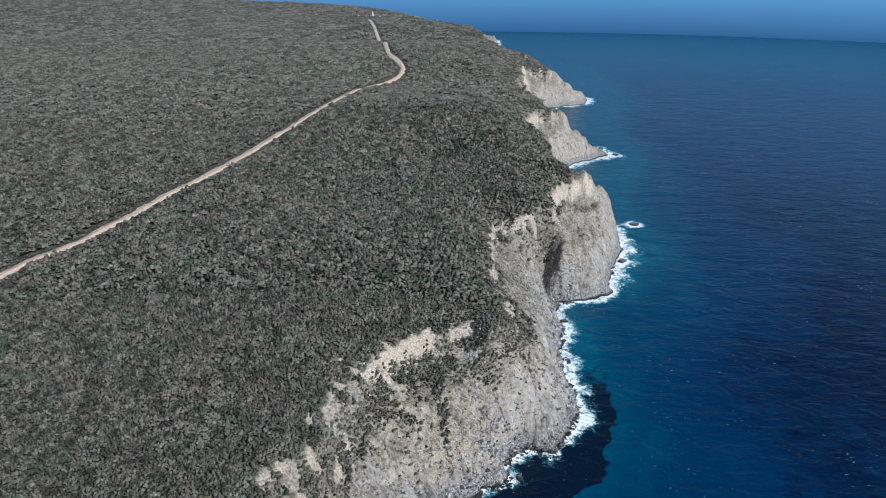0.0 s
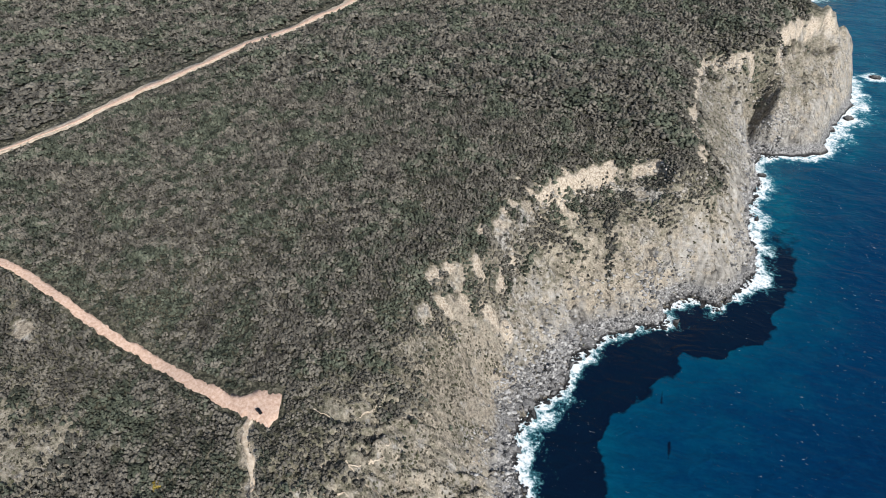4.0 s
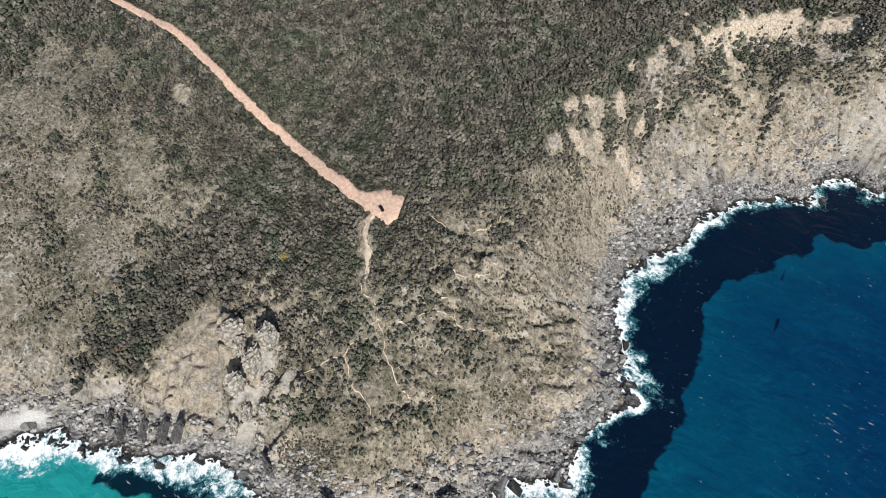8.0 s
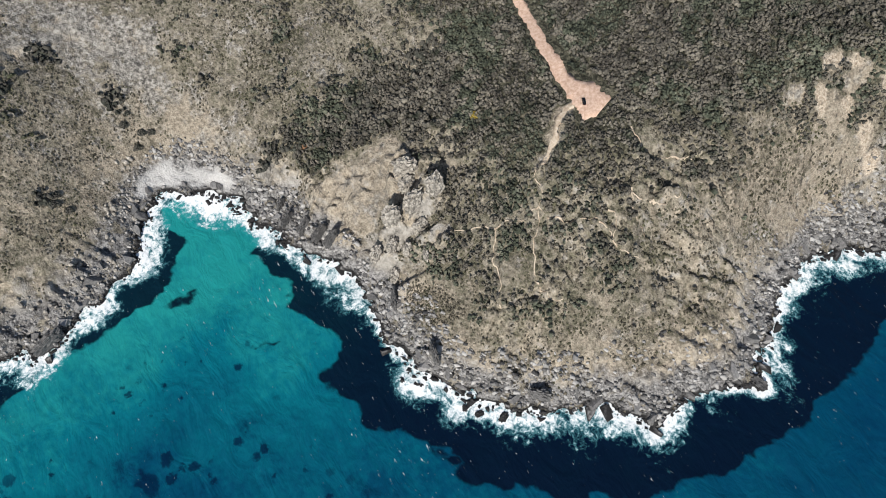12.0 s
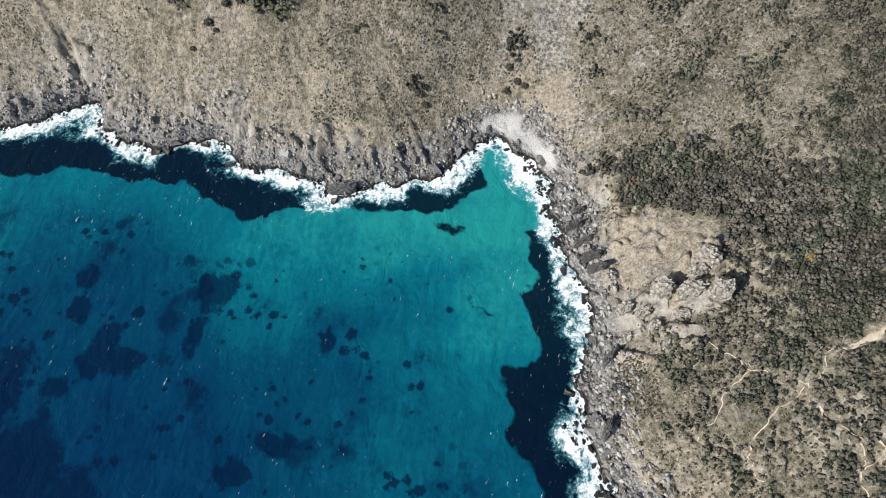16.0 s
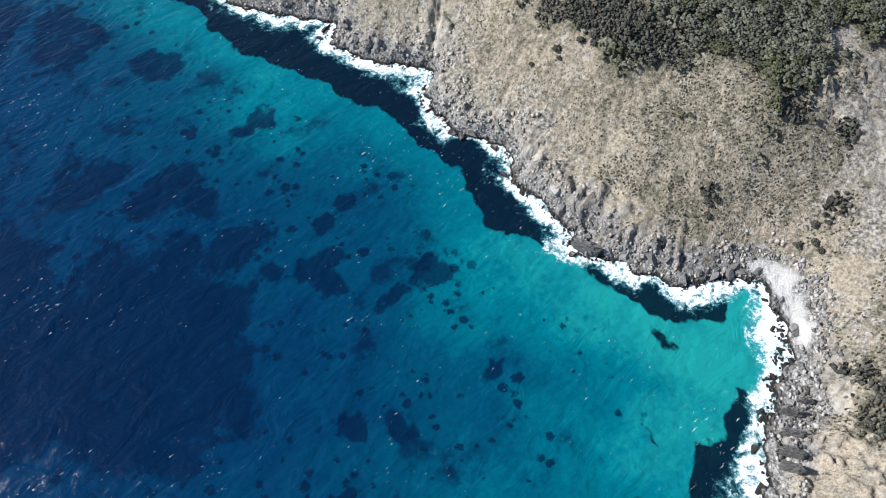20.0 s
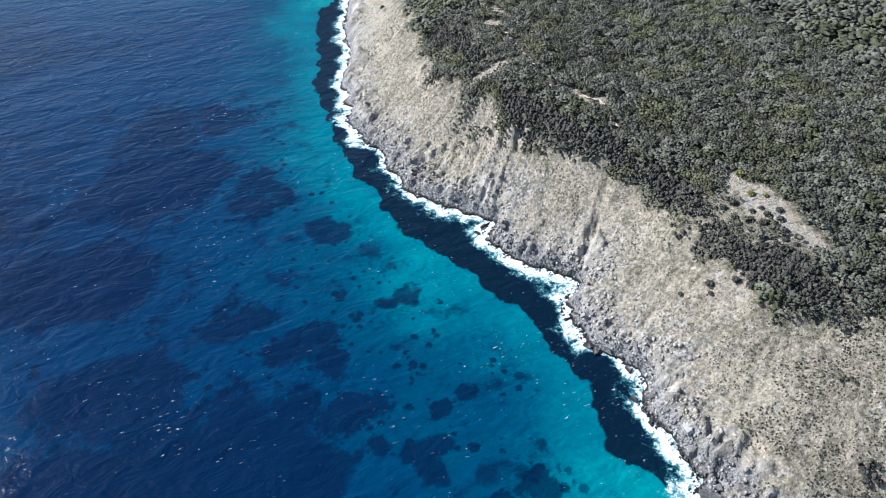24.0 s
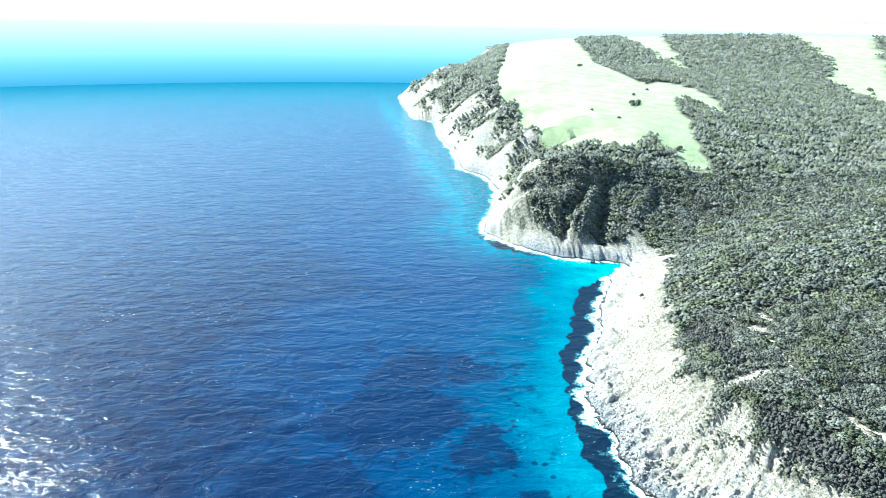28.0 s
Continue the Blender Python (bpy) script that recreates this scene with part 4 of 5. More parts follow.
def wood(name, label, area, gap, wide, tall, shapes, material, seed, low=0.68, high=2.0, chance=None, dome=0.0, rise=0.0, spots=None, clear=None, hollow=0.0):
    x, y, rs = planted(*area, gap, low, high, seed, chance=chance)
    if spots:
        kept = blobs(x, y, spots, 0.4) > 0.45 + 0.25 * rough(x, y, 12, 5, 2)
        x, y = x[kept], y[kept]
    if clear:
        kept = blobs(x, y, clear, 0.4) < 0.4 + 0.2 * rough(x, y, 12, 6, 2)
        x, y = x[kept], y[kept]
    crest, tone = domes(x, y, dome, seed) if dome else (np.zeros(len(x)), rs.uniform(0, 1, len(x)))
    if hollow:
        kept = crest > hollow + 0.2 * rough(x, y, 3.0, seed, 2)
        x, y, crest, tone = x[kept], y[kept], crest[kept], tone[kept]
    size = 1 + 0.22 * rough(x, y, 30, seed, 3)
    w, t = wide * rs.uniform(0.75, 1.3, len(x)) * size, tall * rs.uniform(0.5, 1.4, len(x)) * size
    ob = scatter_mesh(name, shapes, x, y, ground_at(x, y) - 0.1 * t + rise * crest * size, w, t, material, tone=0.7 * tone + 0.3 * rs.uniform(0, 1, len(x)))
    ob.data.shade_smooth()
    return tagged(ob, label, "scrub", kind="stuff")


SHRUB_BELT = [(-346, -225, 12, 42), (-362, -180, 12, 38), (-360, -300, 9, 44), (-320, -440, 13, 38), (-334, -400, 11, 26), (-328, -600, 13, 60), (-352, -360, 9, 30), (-314, -76, 6, 6), (-356, -15, 8, 6), (-393, -37, 8, 8), (-378, -71, 9, 9)]
wood("scrub", "dense grey-green coastal scrub covering the plateau", (-480, 90, 20, 540), 1.8, 1.25, 1.3, LEAFY, SCRUB, 1, 0.66, dome=5.0, rise=4.0, hollow=0.3)
wood("scrub", "dense grey-green coastal scrub covering the plateau", (-800, 180, 540, 1250), 3.2, 2.2, 2.0, LEAFY, SCRUB, 2, 0.66, dome=8.0, rise=5.5, hollow=0.3)
wood("scrub", "distant grey-green coastal scrub covering the plateau", (-1400, 330, 1250, 2300), 6.2, 4.2, 3.2, SMALL, SCRUB, 3, dome=13.0, rise=5.5, hollow=0.28)
wood("scrub", "distant grey-green coastal scrub covering the plateau", (-3900, 330, 2300, 4870), 14.0, 8.5, 4.0, SMALL, SCRUB, 4, dome=30.0, rise=4.0, hollow=0.2)
wood("scrub", "dense grey-green scrub inland of the track", (-900, -480, 20, 540), 4.2, 2.9, 2.4, PLAIN, SCRUB, 5, dome=8.0, rise=5.0, hollow=0.3)
wood("woodland", "dense olive-green low woodland above the sea slope", (-600, -270, -640, 20), 2.1, 1.5, 1.3, PLAIN, WOOD, 6, dome=7.5, rise=6.0, clear=SHRUB_BELT, hollow=0.3)
wood("woodland", "dense olive-green low woodland above the sea slope", (-1200, -270, -1330, -640), 4.2, 3.0, 2.4, PLAIN, WOOD, 7, dome=12.0, rise=8.0, hollow=0.3)
wood("woodland", "dense olive-green low woodland above the sea slope", (-1300, -600, -640, 20), 5.6, 4.0, 3.4, PLAIN, WOOD, 8, dome=13.0, rise=8.0, hollow=0.3)
wood("woodland", "distant dark woodland between green paddocks", (-2600, -150, -3200, -1330), 9.0, 6.4, 6.0, SMALL, WOOD, 9, dome=20.0, rise=10.0, hollow=0.28)
wood("woodland", "distant dark woodland between green paddocks", (-3400, -150, -4800, -3200), 15.0, 10.0, 8.0, SMALL, WOOD, 13, dome=32.0, rise=11.0, hollow=0.22)
wood("woodland", "distant dark woodland beside the dirt road", (-2600, -1200, -1330, 20), 10.5, 7.0, 6.0, SMALL, WOOD, 14, dome=24.0, rise=9.0, hollow=0.22)
wood("heath", "low grey-brown heath bushes on stony ground", (-490, 20, -140, 330), 1.55, 0.72, 1.0, LEAFY, HEATH, 10, 0.3, 0.7, 0.62)
wood("heath", "low grey-brown heath bushes on stony ground", (-480, -205, -760, -140), 1.7, 0.62, 0.7, LEAFY, HEATH, 11, 0.26, 0.7, 0.45)
wood("heath", "sparse bushes clinging to the cliff face", (-120, 220, 330, 900), 2.3, 0.9, 0.75, PLAIN, HEATH, 12, 0.22, 0.7, 0.32)

wood("shrubs", "tall dark shrubs crowding a gully between heath slopes", (-290, -235, 40, 175), 2.3, 1.7, 2.4, LEAFY, DARK_LEAF, 15, -1, 2, dome=5.0, rise=3.0, spots=[(-274, 52, 5, 10), (-272, 70, 6, 10), (-266, 90, 6, 14), (-265, 112, 6, 14), (-269, 136, 6, 14), (-267, 160, 7, 14)])
wood("shrubs", "belt of dark grey shrubs between straw slope and woodland", (-410, -290, -680, 0), 2.6, 1.8, 2.2, LEAFY, DARK_LEAF, 16, 0.18, 2, dome=5.0, rise=2.4,
     spots=SHRUB_BELT)


wood("shrubs", "dark shrubs clinging below the pale rim of the cliff", (-110, 50, 290, 540), 1.6, 1.2, 1.4, LEAFY, DARK_LEAF, 17, -1, 2, dome=4.0, rise=1.6,
     spots=[(-50, 455, 5, 6), (-27, 480, 6, 5), (6, 494, 7, 5), (25, 505, 7, 6), (-84, 351, 7, 5), (-69, 386, 4, 8), (-92, 312, 7, 4), (36, 510, 8, 7), (-12, 492, 4, 9), (-4, 470, 4, 14), (2, 450, 3, 12), (52, 520, 6, 8), (-72, 420, 3, 4)])
wood("heath", "low dark heath filling a hollow above the shore rocks", (-160, -110, 60, 100), 1.4, 0.8, 1.1, LEAFY, HEATH, 18, -1, 2, spots=[(-137, 76, 14, 7), (-128, 86, 9, 7)])


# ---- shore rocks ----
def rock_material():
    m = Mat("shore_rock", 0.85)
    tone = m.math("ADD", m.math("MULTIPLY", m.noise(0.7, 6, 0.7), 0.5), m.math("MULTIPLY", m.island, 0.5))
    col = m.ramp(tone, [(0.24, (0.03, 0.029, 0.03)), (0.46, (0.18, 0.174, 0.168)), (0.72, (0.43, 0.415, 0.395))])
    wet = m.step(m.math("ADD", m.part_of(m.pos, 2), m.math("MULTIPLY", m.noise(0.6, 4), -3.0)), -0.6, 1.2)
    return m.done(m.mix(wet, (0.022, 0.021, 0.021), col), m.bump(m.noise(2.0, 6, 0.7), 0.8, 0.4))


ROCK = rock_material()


def boulder_shape(seed, flat=0.7):
    """A broken slab of layered rock with sharp, uneven edges."""
    rnd = random.Random(seed)
    bm = bmesh.new()
    bmesh.ops.create_cube(bm, size=2, matrix=Matrix.Diagonal((1.25, 0.75, flat, 1)))
    for v in bm.verts:
        v.co = Vector((v.co.x * rnd.uniform(0.55, 1.15), v.co.y * rnd.uniform(0.55, 1.2), v.co.z * rnd.uniform(0.5, 1.2)))
    for n in range(2):
        way = Vector((rnd.uniform(-1, 1), rnd.uniform(-1, 1), rnd.uniform(0.1, 0.9))).normalized()
        cut = bmesh.ops.bisect_plane(bm, geom=bm.verts[:] + bm.edges[:] + bm.faces[:], plane_co=way * rnd.uniform(0.5, 0.75), plane_no=way, clear_outer=True)
        bmesh.ops.contextual_create(bm, geom=[e for e in cut["geom_cut"] if isinstance(e, bmesh.types.BMEdge)])
    bmesh.ops.rotate(bm, verts=bm.verts, matrix=Euler((rnd.uniform(-0.5, 0.5), rnd.uniform(-0.4, 0.4), 0)).to_matrix())
    bmesh.ops.triangulate(bm, faces=bm.faces)
    bm.verts.index_update()
    v = np.array([q.co[:] for q in bm.verts])
    f = np.array([[q.index for q in t.verts] for t in bm.faces])
    bm.free()
    return v, f


BOULDERS = [boulder_shape(s, 0.4 + 0.13 * (s % 4)) for s in range(12)]


def shore_places(x0, x1, y0, y1, gap, seed, d0, d1, chance):
    rs = np.random.RandomState(seed)
    x, y = (a.ravel() for a in np.meshgrid(np.arange(x0, x1, gap), np.arange(y0, y1, gap)))
    x, y = x + rs.uniform(-0.5, 0.5, len(x)) * gap, y + rs.uniform(-0.5, 0.5, len(y)) * gap
    d = sampled(GD, x, y)
    ok = (d > d0) & (d < d1) & (sampled(beach, x, y) < 0.3) & (rs.uniform(0, 1, len(x)) < chance)
    return x[ok], y[ok], d[ok], rs


rx, ry, rd, rs = shore_places(-330, 160, -640, 800, 1.45, 5, -4, 26, 0.62)
belt = rd < (9 + 17 * smooth(rough(rx, ry, 40, 83, 3), -0.6, 0.6)) * (1 - 0.45 * smooth(-ry, -10, 60))
rx, ry, rd = rx[belt], ry[belt], rd[belt]
size = rs.uniform(0.35, 1.3, len(rx)) ** 1.6 * (1 - 0.2 * smooth(-ry, -10, 60))
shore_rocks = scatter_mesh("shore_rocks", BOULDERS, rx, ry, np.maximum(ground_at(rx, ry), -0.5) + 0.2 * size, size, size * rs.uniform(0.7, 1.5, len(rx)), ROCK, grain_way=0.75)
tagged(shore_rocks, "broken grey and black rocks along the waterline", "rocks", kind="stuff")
rx, ry, rd, rs = shore_places(-60, 60, 60, 460, 2.8, 6, 8, 34, 0.4)
size = rs.uniform(0.4, 1.5, len(rx))
scree = scatter_mesh("scree", BOULDERS, rx, ry, ground_at(rx, ry) + 0.1 * size, size, size * 0.8, ROCK, grain_way=0.75)
tagged(scree, "loose pale boulders fallen at the foot of the slope", "rocks", kind="stuff")
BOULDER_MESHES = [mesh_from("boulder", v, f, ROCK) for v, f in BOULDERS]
bx, by, bd, rs = shore_places(-330, 150, -420, 620, 7.5, 7, -5.5, 7, 0.42)
near = np.argsort(np.hypot(bx + 60, by - 100))[:240]
for x, y in zip(bx[near], by[near]):
    s = rs.uniform(1.6, 3.4)
    ob = new("boulder", BOULDER_MESHES[rs.randint(12)])
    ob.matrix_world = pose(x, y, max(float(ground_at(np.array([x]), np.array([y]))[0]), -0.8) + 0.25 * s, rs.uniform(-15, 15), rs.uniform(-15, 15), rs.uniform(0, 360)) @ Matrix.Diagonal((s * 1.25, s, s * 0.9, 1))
    tagged(ob, "large dark wet boulder in the surf at the shore", "boulder", "shore boulders")


def crag(name, x, y, wide, long, high, turn, seed, label, material=None, sink=0.25, category="rock"):
    """A weathered block of rock with ledges and broken edges."""
    bm = bmesh.new()
    bmesh.ops.create_icosphere(bm, subdivisions=4, radius=1)
    for v in bm.verts:
        p = v.co.copy()
        p = Vector([math.copysign(abs(c) ** 0.7, c) for c in p])
        near = noise.voronoi(p * 1.9 + Vector((seed * 7.1, 0, 0)))[0]
        n = 0.8 * (near[1] - near[0]) - 0.5 + 0.5 * noise.fractal(p * 3.0 + Vector((seed * 3.1, 0, 0)), 0.9, 2.1, 4)
        ledge = math.floor((p.z + 0.15 * n) * 4) / 4 * 0.5 + p.z * 0.5
        v.co = Vector((p.x * wide * (1 + 0.45 * n), p.y * long * (1 + 0.45 * n), ledge * high * (1 + 0.35 * n)))
    me = bpy.data.meshes.new(name)
    bm.to_mesh(me)
    bm.free()
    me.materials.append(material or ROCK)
    ob = new(name, me)
    z = float(ground_at(np.array([float(x)]), np.array([float(y)]))[0])
    ob.matrix_world = pose(x, y, max(z, -1.0) + high * (0.5 - sink), 0, 0, turn)
    return tagged(ob, label, category)


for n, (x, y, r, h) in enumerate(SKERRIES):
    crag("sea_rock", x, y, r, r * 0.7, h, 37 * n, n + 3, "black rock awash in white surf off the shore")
LIMESTONE = earth_material("weathered_limestone", (0.1, 0.092, 0.08), (0.29, 0.265, 0.23), (0.45, 0.415, 0.36), 0.5)
for n, (x, y, w, l, h, turn) in enumerate([(-205, 110, 4, 8, 11, -25), (-198, 106, 4, 6, 8, 20), (-184, 87, 4, 6, 11, -15), (-182, 101, 4, 7, 12, 5), (-180, 114, 4, 6, 10, 0), (-175, 81, 3, 5, 7, 30), (-172, 99, 3, 6, 6, 0),
                                                  (-167, 87, 3, 4, 6, 20), (-177, 71, 3, 5, 7, 30), (-163, 75, 3, 5, 5, 40), (-157, 93, 2, 5, 4, 60)]):
    crag("rock_outcrop", x, y, w, l, h, turn, n + 20, "craggy pale limestone outcrop standing out of the headland scrub", LIMESTONE)
for n, (x, y, w, l, h, turn) in enumerate([(-238, 40, 1.6, 8, 5, 30), (-226, 47, 1.8, 9, 5, 25), (-216, 52, 1.8, 10, 6, 20), (-205, 55, 1.5, 8, 5, 15), (-250, 42, 1.4, 6, 4, 35), (-150, 66, 2, 7, 5, 60), (-110, 68, 2, 9, 5, 75), (-60, 105, 2.5, 9, 5, 130), (-240, -112, 2.5, 13, 4, 18)]):
    crag("rock_fin", x, y, w, l * 0.8, h * 1.5, turn, n + 50, "upright fin of layered grey rock beside the surf")
rx, ry, rd, rs = shore_places(-340, -195, -660, -20, 2.3, 8, 5, 30, 0.42)
kept = rs.uniform(0, 1, len(rx)) < smooth(rd, 32, 8) * smooth(rough(rx, ry, 22, 87, 3), -0.7, 0.5)
rx, ry = rx[kept], ry[kept]
size = rs.uniform(0.45, 1.35, len(rx)) ** 1.3
ledges = scatter_mesh("rock_ledges", BOULDERS, rx, ry, ground_at(rx, ry) + 0.15 * size, size * 1.2, size * rs.uniform(0.8, 1.7, len(rx)), LIMESTONE, grain_way=0.45)
tagged(ledges, "split buff rock ledges above the western shore", "rocks", kind="stuff")
rx, ry = (np.concatenate(a) for a in zip(*[(np.linspace(p[0], q[0], 14), np.linspace(p[1], q[1], 14)) for p, q in zip(RIM[17:30, :2], RIM[18:31, :2])]))
rs = np.random.RandomState(3)
rx, ry = rx + rs.uniform(-2.5, 2.5, len(rx)) + 2, ry + rs.uniform(-2.5, 2.5, len(ry)) - 3
size = rs.uniform(0.8, 2.4, len(rx))
rim_rocks = scatter_mesh("rim_rocks", BOULDERS, rx, ry, ground_at(rx, ry) + 0.1, size, size * 0.8, LIMESTONE)
tagged(rim_rocks, "broken pale limestone along the cliff rim", "rocks", kind="stuff")


# ---- things ----
def part(name, bm, material, parent, label=""):
    """Links a bmesh as one mesh under a thing or a part."""
    me = bpy.data.meshes.new(name)
    bm.to_mesh(me)
    bm.free()
    me.materials.append(material)
    ob = new(name, me)
    ob.parent = parent
    return tagged(ob, label)


def box(sx, sy, sz, at=(0, 0, 0), bevel=0.0):
    bm = bmesh.new()
    bmesh.ops.create_cube(bm, size=1, matrix=Matrix.Translation(at) @ Matrix.Diagonal((sx, sy, sz, 1)))
    if bevel:
        bmesh.ops.bevel(bm, geom=bm.edges[:], offset=bevel, segments=2, affect="EDGES", profile=0.6)
    return bm


def drum(r0, r1, high, at=(0, 0, 0), turn=None, sides=20):
    bm = bmesh.new()
    m = Matrix.Translation(at) @ (turn or Matrix()) @ Matrix.Translation((0, 0, high / 2))
    bmesh.ops.create_cone(bm, cap_ends=True, segments=sides, radius1=r0, radius2=r1, depth=high, matrix=m)
    return bm


def plain(name, color, roughness=0.5, metal=0.0):
    m = Mat(name, roughness)
    m.p.inputs["Metallic"].default_value = metal
    tone = m.noise(6.0, 4)
    return m.done(m.ramp(tone, [(0.3, tuple(c * 0.85 for c in color)), (0.7, color)]))


def level(x, y):
    return float(ground_at(np.array([float(x)]), np.array([float(y)]))[0])


PAINT, TYRE, RIM_METAL = plain("black_car_paint", (0.012, 0.012, 0.014), 0.25), plain("tyre_rubber", (0.02, 0.02, 0.02), 0.9), plain("alloy", (0.5, 0.5, 0.5), 0.35, 1.0)
GLASS, LAMP, TAIL = plain("tinted_glass", (0.02, 0.025, 0.03), 0.05), plain("lamp_glass", (0.7, 0.7, 0.68), 0.15), plain("red_lamp", (0.35, 0.02, 0.02), 0.2)


def build_car(x, y, turn):
    car = new("car")
    car.matrix_world = pose(x, y, level(x, y) + 0.45, 0, 0, turn)
    tagged(car, "black off-road car parked on the red earth car park", "car")
    part("body", box(4.6, 1.85, 0.72, (0, 0, 0.72), 0.16), PAINT, car)
    cabin = bmesh.new()
    bmesh.ops.create_cube(cabin, size=1, matrix=Matrix.Translation((-0.35, 0, 1.38)) @ Matrix.Diagonal((2.9, 1.7, 0.66, 1)))
    for v in cabin.verts:
        if v.co.z > 1.4:
            v.co.x = -0.35 + (v.co.x + 0.35) * 0.8
            v.co.y *= 0.86
    bmesh.ops.bevel(cabin, geom=cabin.edges[:], offset=0.08, segments=2, affect="EDGES")
    roof = part("cabin", cabin, PAINT, car)
    part("windscreen", box(0.05, 1.4, 0.5, (1.0, 0, 1.38), 0.01), GLASS, roof)
    part("rear_window", box(0.05, 1.35, 0.42, (-1.7, 0, 1.4), 0.01), GLASS, roof)
    for s in (-1, 1):
        part("side_window", box(1.05, 0.04, 0.4, (0.25, s * 0.82, 1.4), 0.01), GLASS, roof)
        part("side_window", box(1.05, 0.04, 0.4, (-0.95, s * 0.82, 1.4), 0.01), GLASS, roof)
        part("roof_rail", box(2.0, 0.06, 0.07, (-0.4, s * 0.66, 1.76), 0.02), RIM_METAL, roof, "silver roof rail")
        part("headlight", box(0.08, 0.4, 0.18, (2.29, s * 0.66, 0.85), 0.03), LAMP, car)
        part("tail_light", box(0.08, 0.2, 0.34, (-2.29, s * 0.78, 0.95), 0.03), TAIL, car)
        part("mirror", box(0.16, 0.22, 0.15, (0.85, s * 1.02, 1.15), 0.04), PAINT, car)
        for wx in (-1.4, 1.42):
            wheel = part("wheel", drum(0.38, 0.38, 0.25, (wx, s * 0.83 - 0.125 * s + (0 if s < 0 else 0.0), 0.38), Matrix.Rotation(radians(-90 * s), 4, "X")), TYRE, car)
            part("rim", drum(0.24, 0.22, 0.03, (wx, s * 0.96, 0.38), Matrix.Rotation(radians(-90 * s), 4, "X")), RIM_METAL, wheel)
    part("bumper", box(0.18, 1.8, 0.25, (2.3, 0, 0.5), 0.06), TYRE, car)
    part("bumper", box(0.18, 1.8, 0.25, (-2.3, 0, 0.5), 0.06), TYRE, car)
    return car


build_car(-165.5, 203.0, 150)

WHITE, ROOF, STONE = plain("white_render", (0.8, 0.8, 0.78), 0.7), plain("red_roof_iron", (0.25, 0.09, 0.07), 0.6), plain("pale_cottage_stone", (0.6, 0.56, 0.48), 0.85)


def build_lighthouse(x, y):
    tower = new("lighthouse")
    tower.matrix_world = pose(x, y, level(x, y))
    tagged(tower, "white lighthouse standing on the distant cape", "lighthouse")
    part("plinth", drum(5, 4.8, 2), STONE, tower)
    part("shaft", drum(4.2, 2.8, 22, (0, 0, 2), sides=28), WHITE, tower)
    part("gallery", drum(3.9, 3.9, 0.5, (0, 0, 24), sides=28), WHITE, tower)
    room = part("lantern_room", drum(2.0, 2.0, 3.2, (0, 0, 24.5), sides=16), GLASS, tower)
    part("dome", drum(2.3, 0.3, 1.8, (0, 0, 27.7), sides=16), WHITE, room)


def build_cottage(x, y, turn, long):
    house = new("cottage")
    house.matrix_world = pose(x, y, level(x, y) - 0.3, 0, 0, turn)
    tagged(house, "pale stone keepers' cottage beside the lighthouse", "house", "lighthouse cottages")
    part("wall", box(long, 9, 4, (0, 0, 2)), WHITE, house)
    top = bmesh.new()
    a = [top.verts.new(p) for p in ((-long / 2 - 0.5, -5, 4), (long / 2 + 0.5, -5, 4), (long / 2 + 0.5, 5, 4), (-long / 2 - 0.5, 5, 4), (-long / 2 - 0.5, 0, 7), (long / 2 + 0.5, 0, 7))]
    for f in ((0, 1, 5, 4), (2, 3, 4, 5), (0, 4, 3), (1, 2, 5), (3, 2, 1, 0)):
        top.faces.new([a[i] for i in f])
    roof = part("roof", top, ROOF, house)
    part("chimney", box(1, 1, 2.2, (long / 4, 0, 7.2)), STONE, roof)
    part("door", box(1.1, 0.12, 2.1, (0, -4.52, 1.05)), ROOF, house)
    for k in (-0.3, 0.3):
        part("window", box(1.4, 0.12, 1.3, (k * long, -4.52, 2.1)), GLASS, house)


build_lighthouse(-388, 3990)
for x, y, turn, long in ((-430, 3960, 10, 22), (-470, 3990, -5, 18), (-530, 3940, 20, 24), (-345, 3960, 0, 14), (-500, 4040, 35, 16)):
    build_cottage(x, y, turn, long)

BARK = plain("grey_bark", (0.16, 0.13, 0.1), 0.9)
GOLD_LEAF = leaf_material("yellow_shrub_leaves", ((0.1, 0.075, 0.01), (0.24, 0.18, 0.03), (0.38, 0.3, 0.07)), ((0.12, 0.085, 0.012), (0.26, 0.19, 0.035), (0.4, 0.32, 0.08)), 0.2)
RUST_LEAF = leaf_material("dead_shrub_leaves", ((0.09, 0.045, 0.02), (0.2, 0.11, 0.06), (0.3, 0.19, 0.12)), ((0.1, 0.05, 0.025), (0.2, 0.1, 0.06), (0.3, 0.17, 0.11)), 0.2)
LIME_LEAF = leaf_material("olive_shrub_leaves", ((0.05, 0.06, 0.012), (0.15, 0.165, 0.04), (0.26, 0.27, 0.09)), ((0.06, 0.06, 0.015), (0.16, 0.16, 0.05), (0.27, 0.26, 0.1)), 0.2)


def limb(bm, a, b, r0, r1, sides=6):
    way = (b - a).normalized()
    m = Matrix.Translation((a + b) / 2) @ way.to_track_quat("Z", "Y").to_matrix().to_4x4()
    bmesh.ops.create_cone(bm, cap_ends=True, segments=sides, radius1=r0, radius2=r1, depth=(b - a).length, matrix=m)


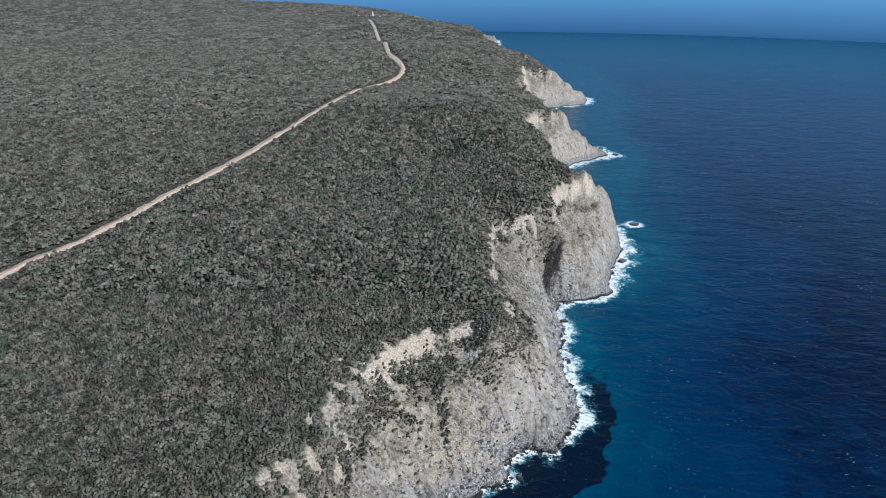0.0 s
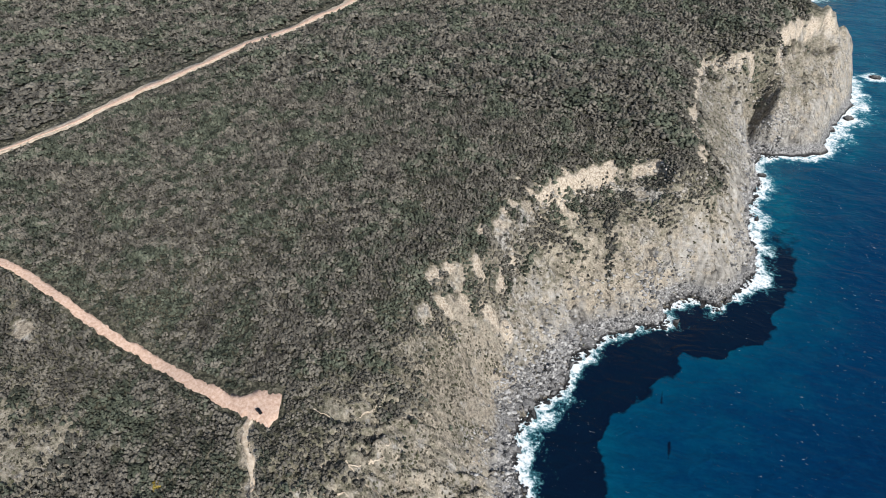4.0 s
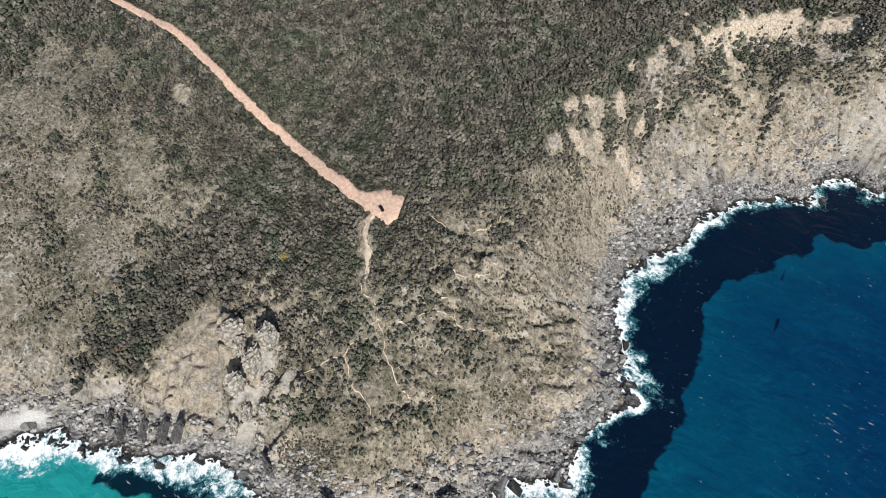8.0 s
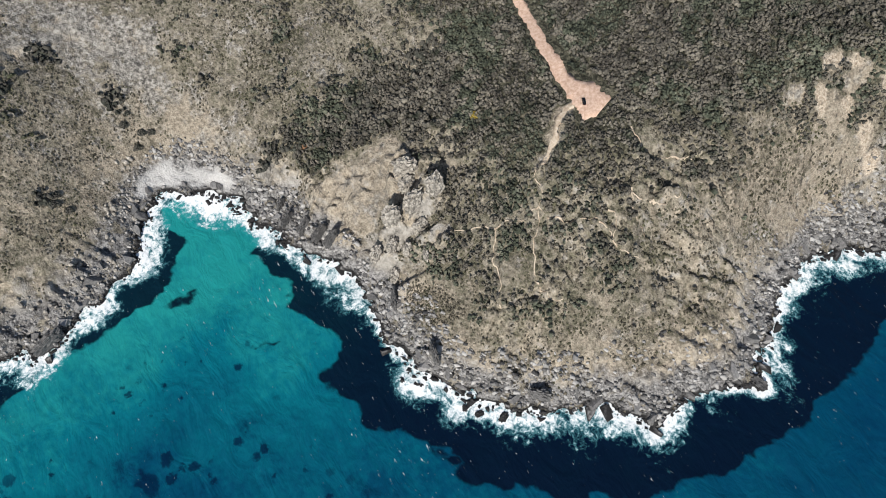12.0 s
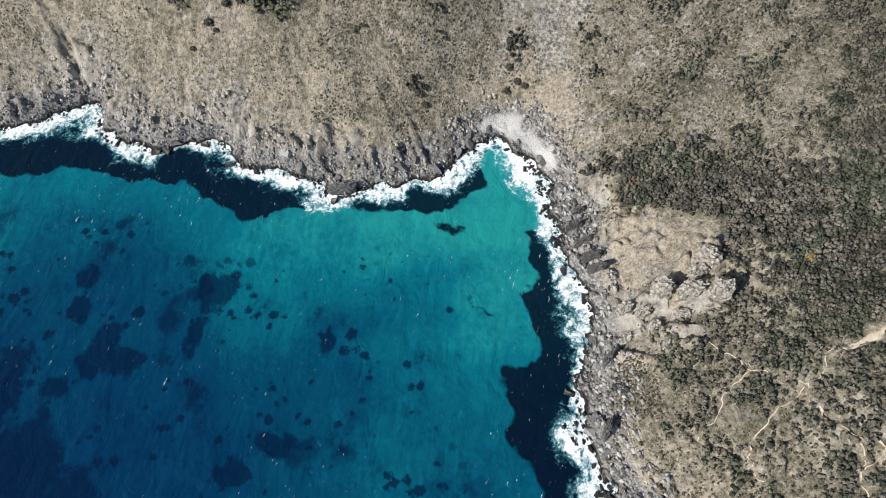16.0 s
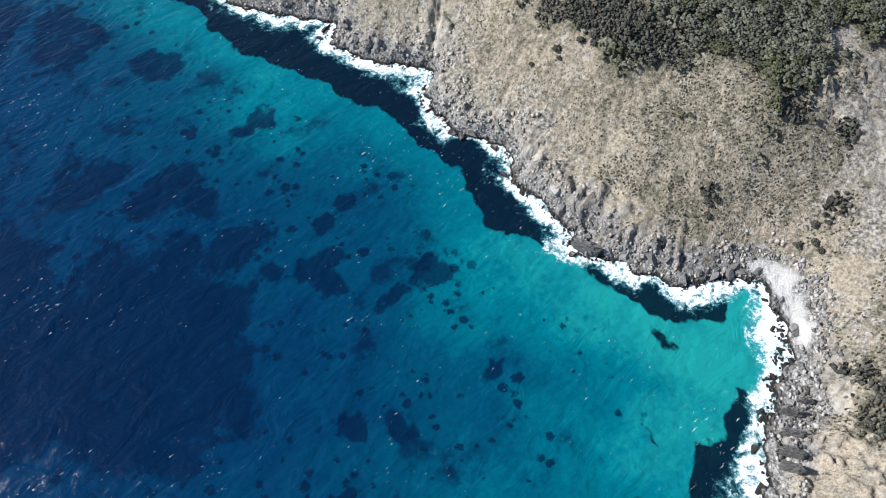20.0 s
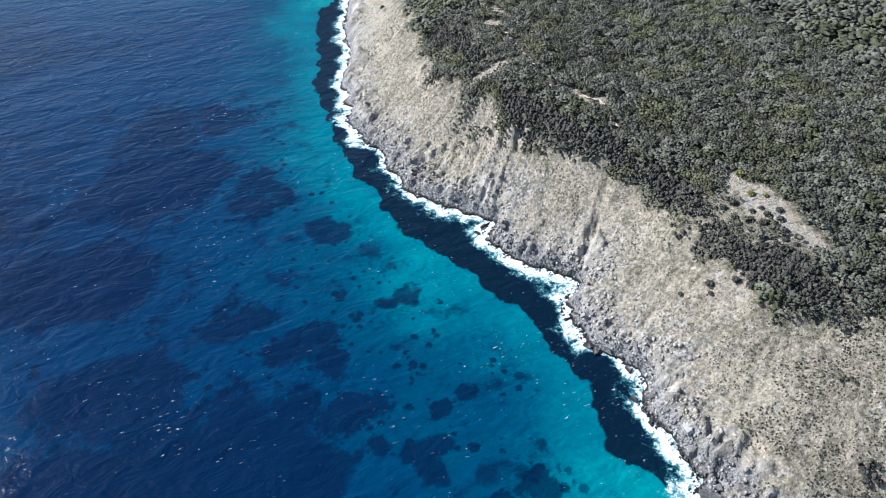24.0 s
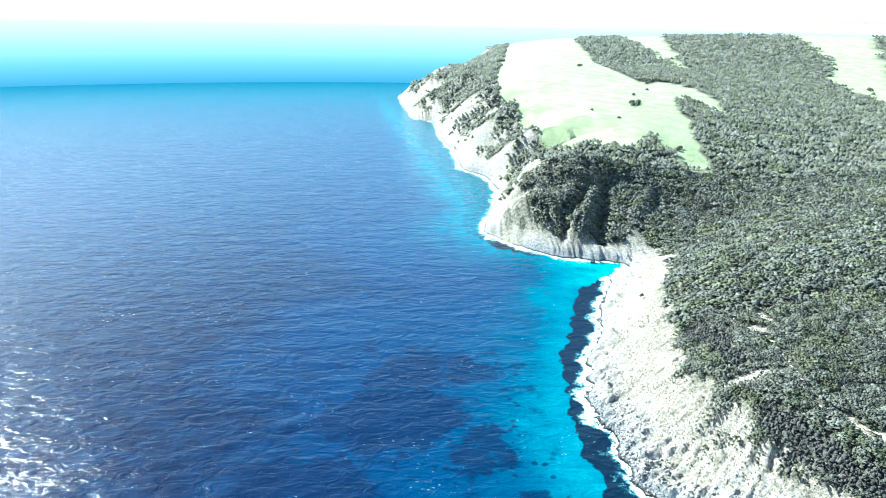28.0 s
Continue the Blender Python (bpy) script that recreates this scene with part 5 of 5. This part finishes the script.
def build_bush(name, seed, wide, tall, stem, leaf, label, category, group):
    """A trunk with limbs under a crown of many leaf clumps; stands at the origin."""
    rnd = random.Random(seed)
    ob = new(name)
    tagged(ob, label, category, group)
    trunk = bmesh.new()
    fork = Vector((rnd.uniform(-0.1, 0.1) * wide, rnd.uniform(-0.1, 0.1) * wide, stem))
    limb(trunk, Vector((0, 0, -0.6)), fork, 0.09 * wide, 0.06 * wide, 7)
    for k in range(5):
        a = 1.26 * k + rnd.uniform(-0.4, 0.4)
        limb(trunk, fork, Vector((0.6 * wide * math.cos(a), 0.6 * wide * math.sin(a), stem + 0.55 * (tall - stem))), 0.045 * wide, 0.015 * wide, 5)
    part("trunk", trunk, BARK, ob)
    n = 90
    px, py, pz, s = [], [], [], []
    for k in range(n):
        z, a = rnd.uniform(0, 1) ** 0.7, rnd.uniform(0, 6.283)
        r = wide * math.sqrt(max(0.02, 1 - z * z)) * rnd.uniform(0.55, 1.05)
        px.append(r * math.cos(a)), py.append(r * math.sin(a)), pz.append(stem * 0.6 + z * (tall - stem * 0.6) * rnd.uniform(0.75, 1.0)), s.append(wide * rnd.uniform(0.16, 0.32))
    s = np.array(s)
    leaves = scatter_mesh("crown", PLAIN, np.array(px), np.array(py), np.array(pz) - 0.4 * s, s, s * 1.1, leaf)
    leaves.parent = ob
    return ob


def place(ob, x, y, size, turn):
    return copy_thing(ob, pose(x, y, level(x, y), 0, 0, turn) @ Matrix.Diagonal((size, size, size, 1)))


rs = np.random.RandomState(12)
SHRUB_LABEL, SHRUB_GROUP = "round dark grey-green shrub on pale stony ground", "dark shrubs in the clearing"
masters = [build_bush("shrub", s, 2.6, 2.6, 0.5, DARK_LEAF, SHRUB_LABEL, "shrub", SHRUB_GROUP) for s in (1, 2, 3)]
spots = [(-372, -250), (-366, -243), (-377, -241), (-383, -247), (-379, -234), (-371, -232), (-364, -233), (-368, -222), (-375, -222), (-382, -226), (-388, -238), (-392, -230), (-386, -219), (-378, -213),
         (-370, -212), (-362, -215), (-364, -205), (-372, -203), (-380, -205), (-387, -209), (-366, -196), (-374, -194), (-358, -200), (-356, -190), (-362, -184), (-368, -182), (-352, -182), (-392, -246), (-398, -236),
         (-310, -73), (-314, -70), (-307, -68), (-338, -200), (-333, -196), (-343, -193), (-330, -206), (-307, -226), (-315, -211), (-321, -217), (-330, -16), (-336, -11), (-342, -18), (-334, -6), (-348, -12), (-395, 40),
         (-372, -262), (-380, -260), (-362, -255), (-358, -240), (-354, -228), (-352, -214), (-350, -200)]
for (x, y), k in zip(spots, range(len(spots))):
    if k < 3:
        masters[k].matrix_world = pose(x, y, level(x, y))
    else:
        place(masters[k % 3], x + rs.uniform(-1.5, 1.5), y + rs.uniform(-1.5, 1.5), rs.uniform(0.75, 1.25), rs.uniform(0, 360))
olive = build_bush("shrub", 9, 2.4, 2.4, 0.5, LIME_LEAF, "bright olive-green shrub at the edge of the clearing", "shrub", "olive shrubs")
olive.matrix_world = pose(-377, -279, level(-377, -279))
for x, y in ((-371, -286), (-405, -281), (-396, -260), (-402, -252), (-412, -270)):
    place(olive, x, y, rs.uniform(0.8, 1.3), rs.uniform(0, 360))
build_bush("shrub", 21, 3.0, 2.4, 0.4, GOLD_LEAF, "bright yellow flowering shrub among grey scrub", "shrub", "").matrix_world = pose(-203, 157, level(-203, 157))
build_bush("shrub", 22, 2.6, 1.8, 0.4, RUST_LEAF, "dead rust-brown shrub beside the gully", "shrub", "").matrix_world = pose(-268, 72, level(-268, 72))

tree = build_bush("tree", 31, 7.0, 9.0, 2.2, WOOD, "dark green tree standing in the green paddock", "tree", "paddock trees")
tree.matrix_world = pose(-700, -1880, level(-700, -1880))
for x, y, s in ((-716, -1895, 1.1), (-707, -1912, 1.2), (-726, -1915, 1.0), (-735, -1935, 1.1), (-720, -1935, 0.9), (-656, -1460, 0.9), (-668, -1475, 0.8), (-982, -2500, 1.2), (-1000, -2520, 1.3), (-965, -2480, 1.0), (-829, -2900, 1.1),
                (-845, -2920, 1.0), (-640, -1380, 0.7), (-600, -1700, 0.7), (-560, -1800, 0.6), (-1818, -2459, 1.4), (-1840, -2500, 1.2), (-2150, -3300, 1.4), (-880, -2250, 0.8), (-780, -2100, 0.8), (-1900, -2900, 1.3), (-1750, -2350, 1.0)):
    place(tree, x, y, s, rs.uniform(0, 360))
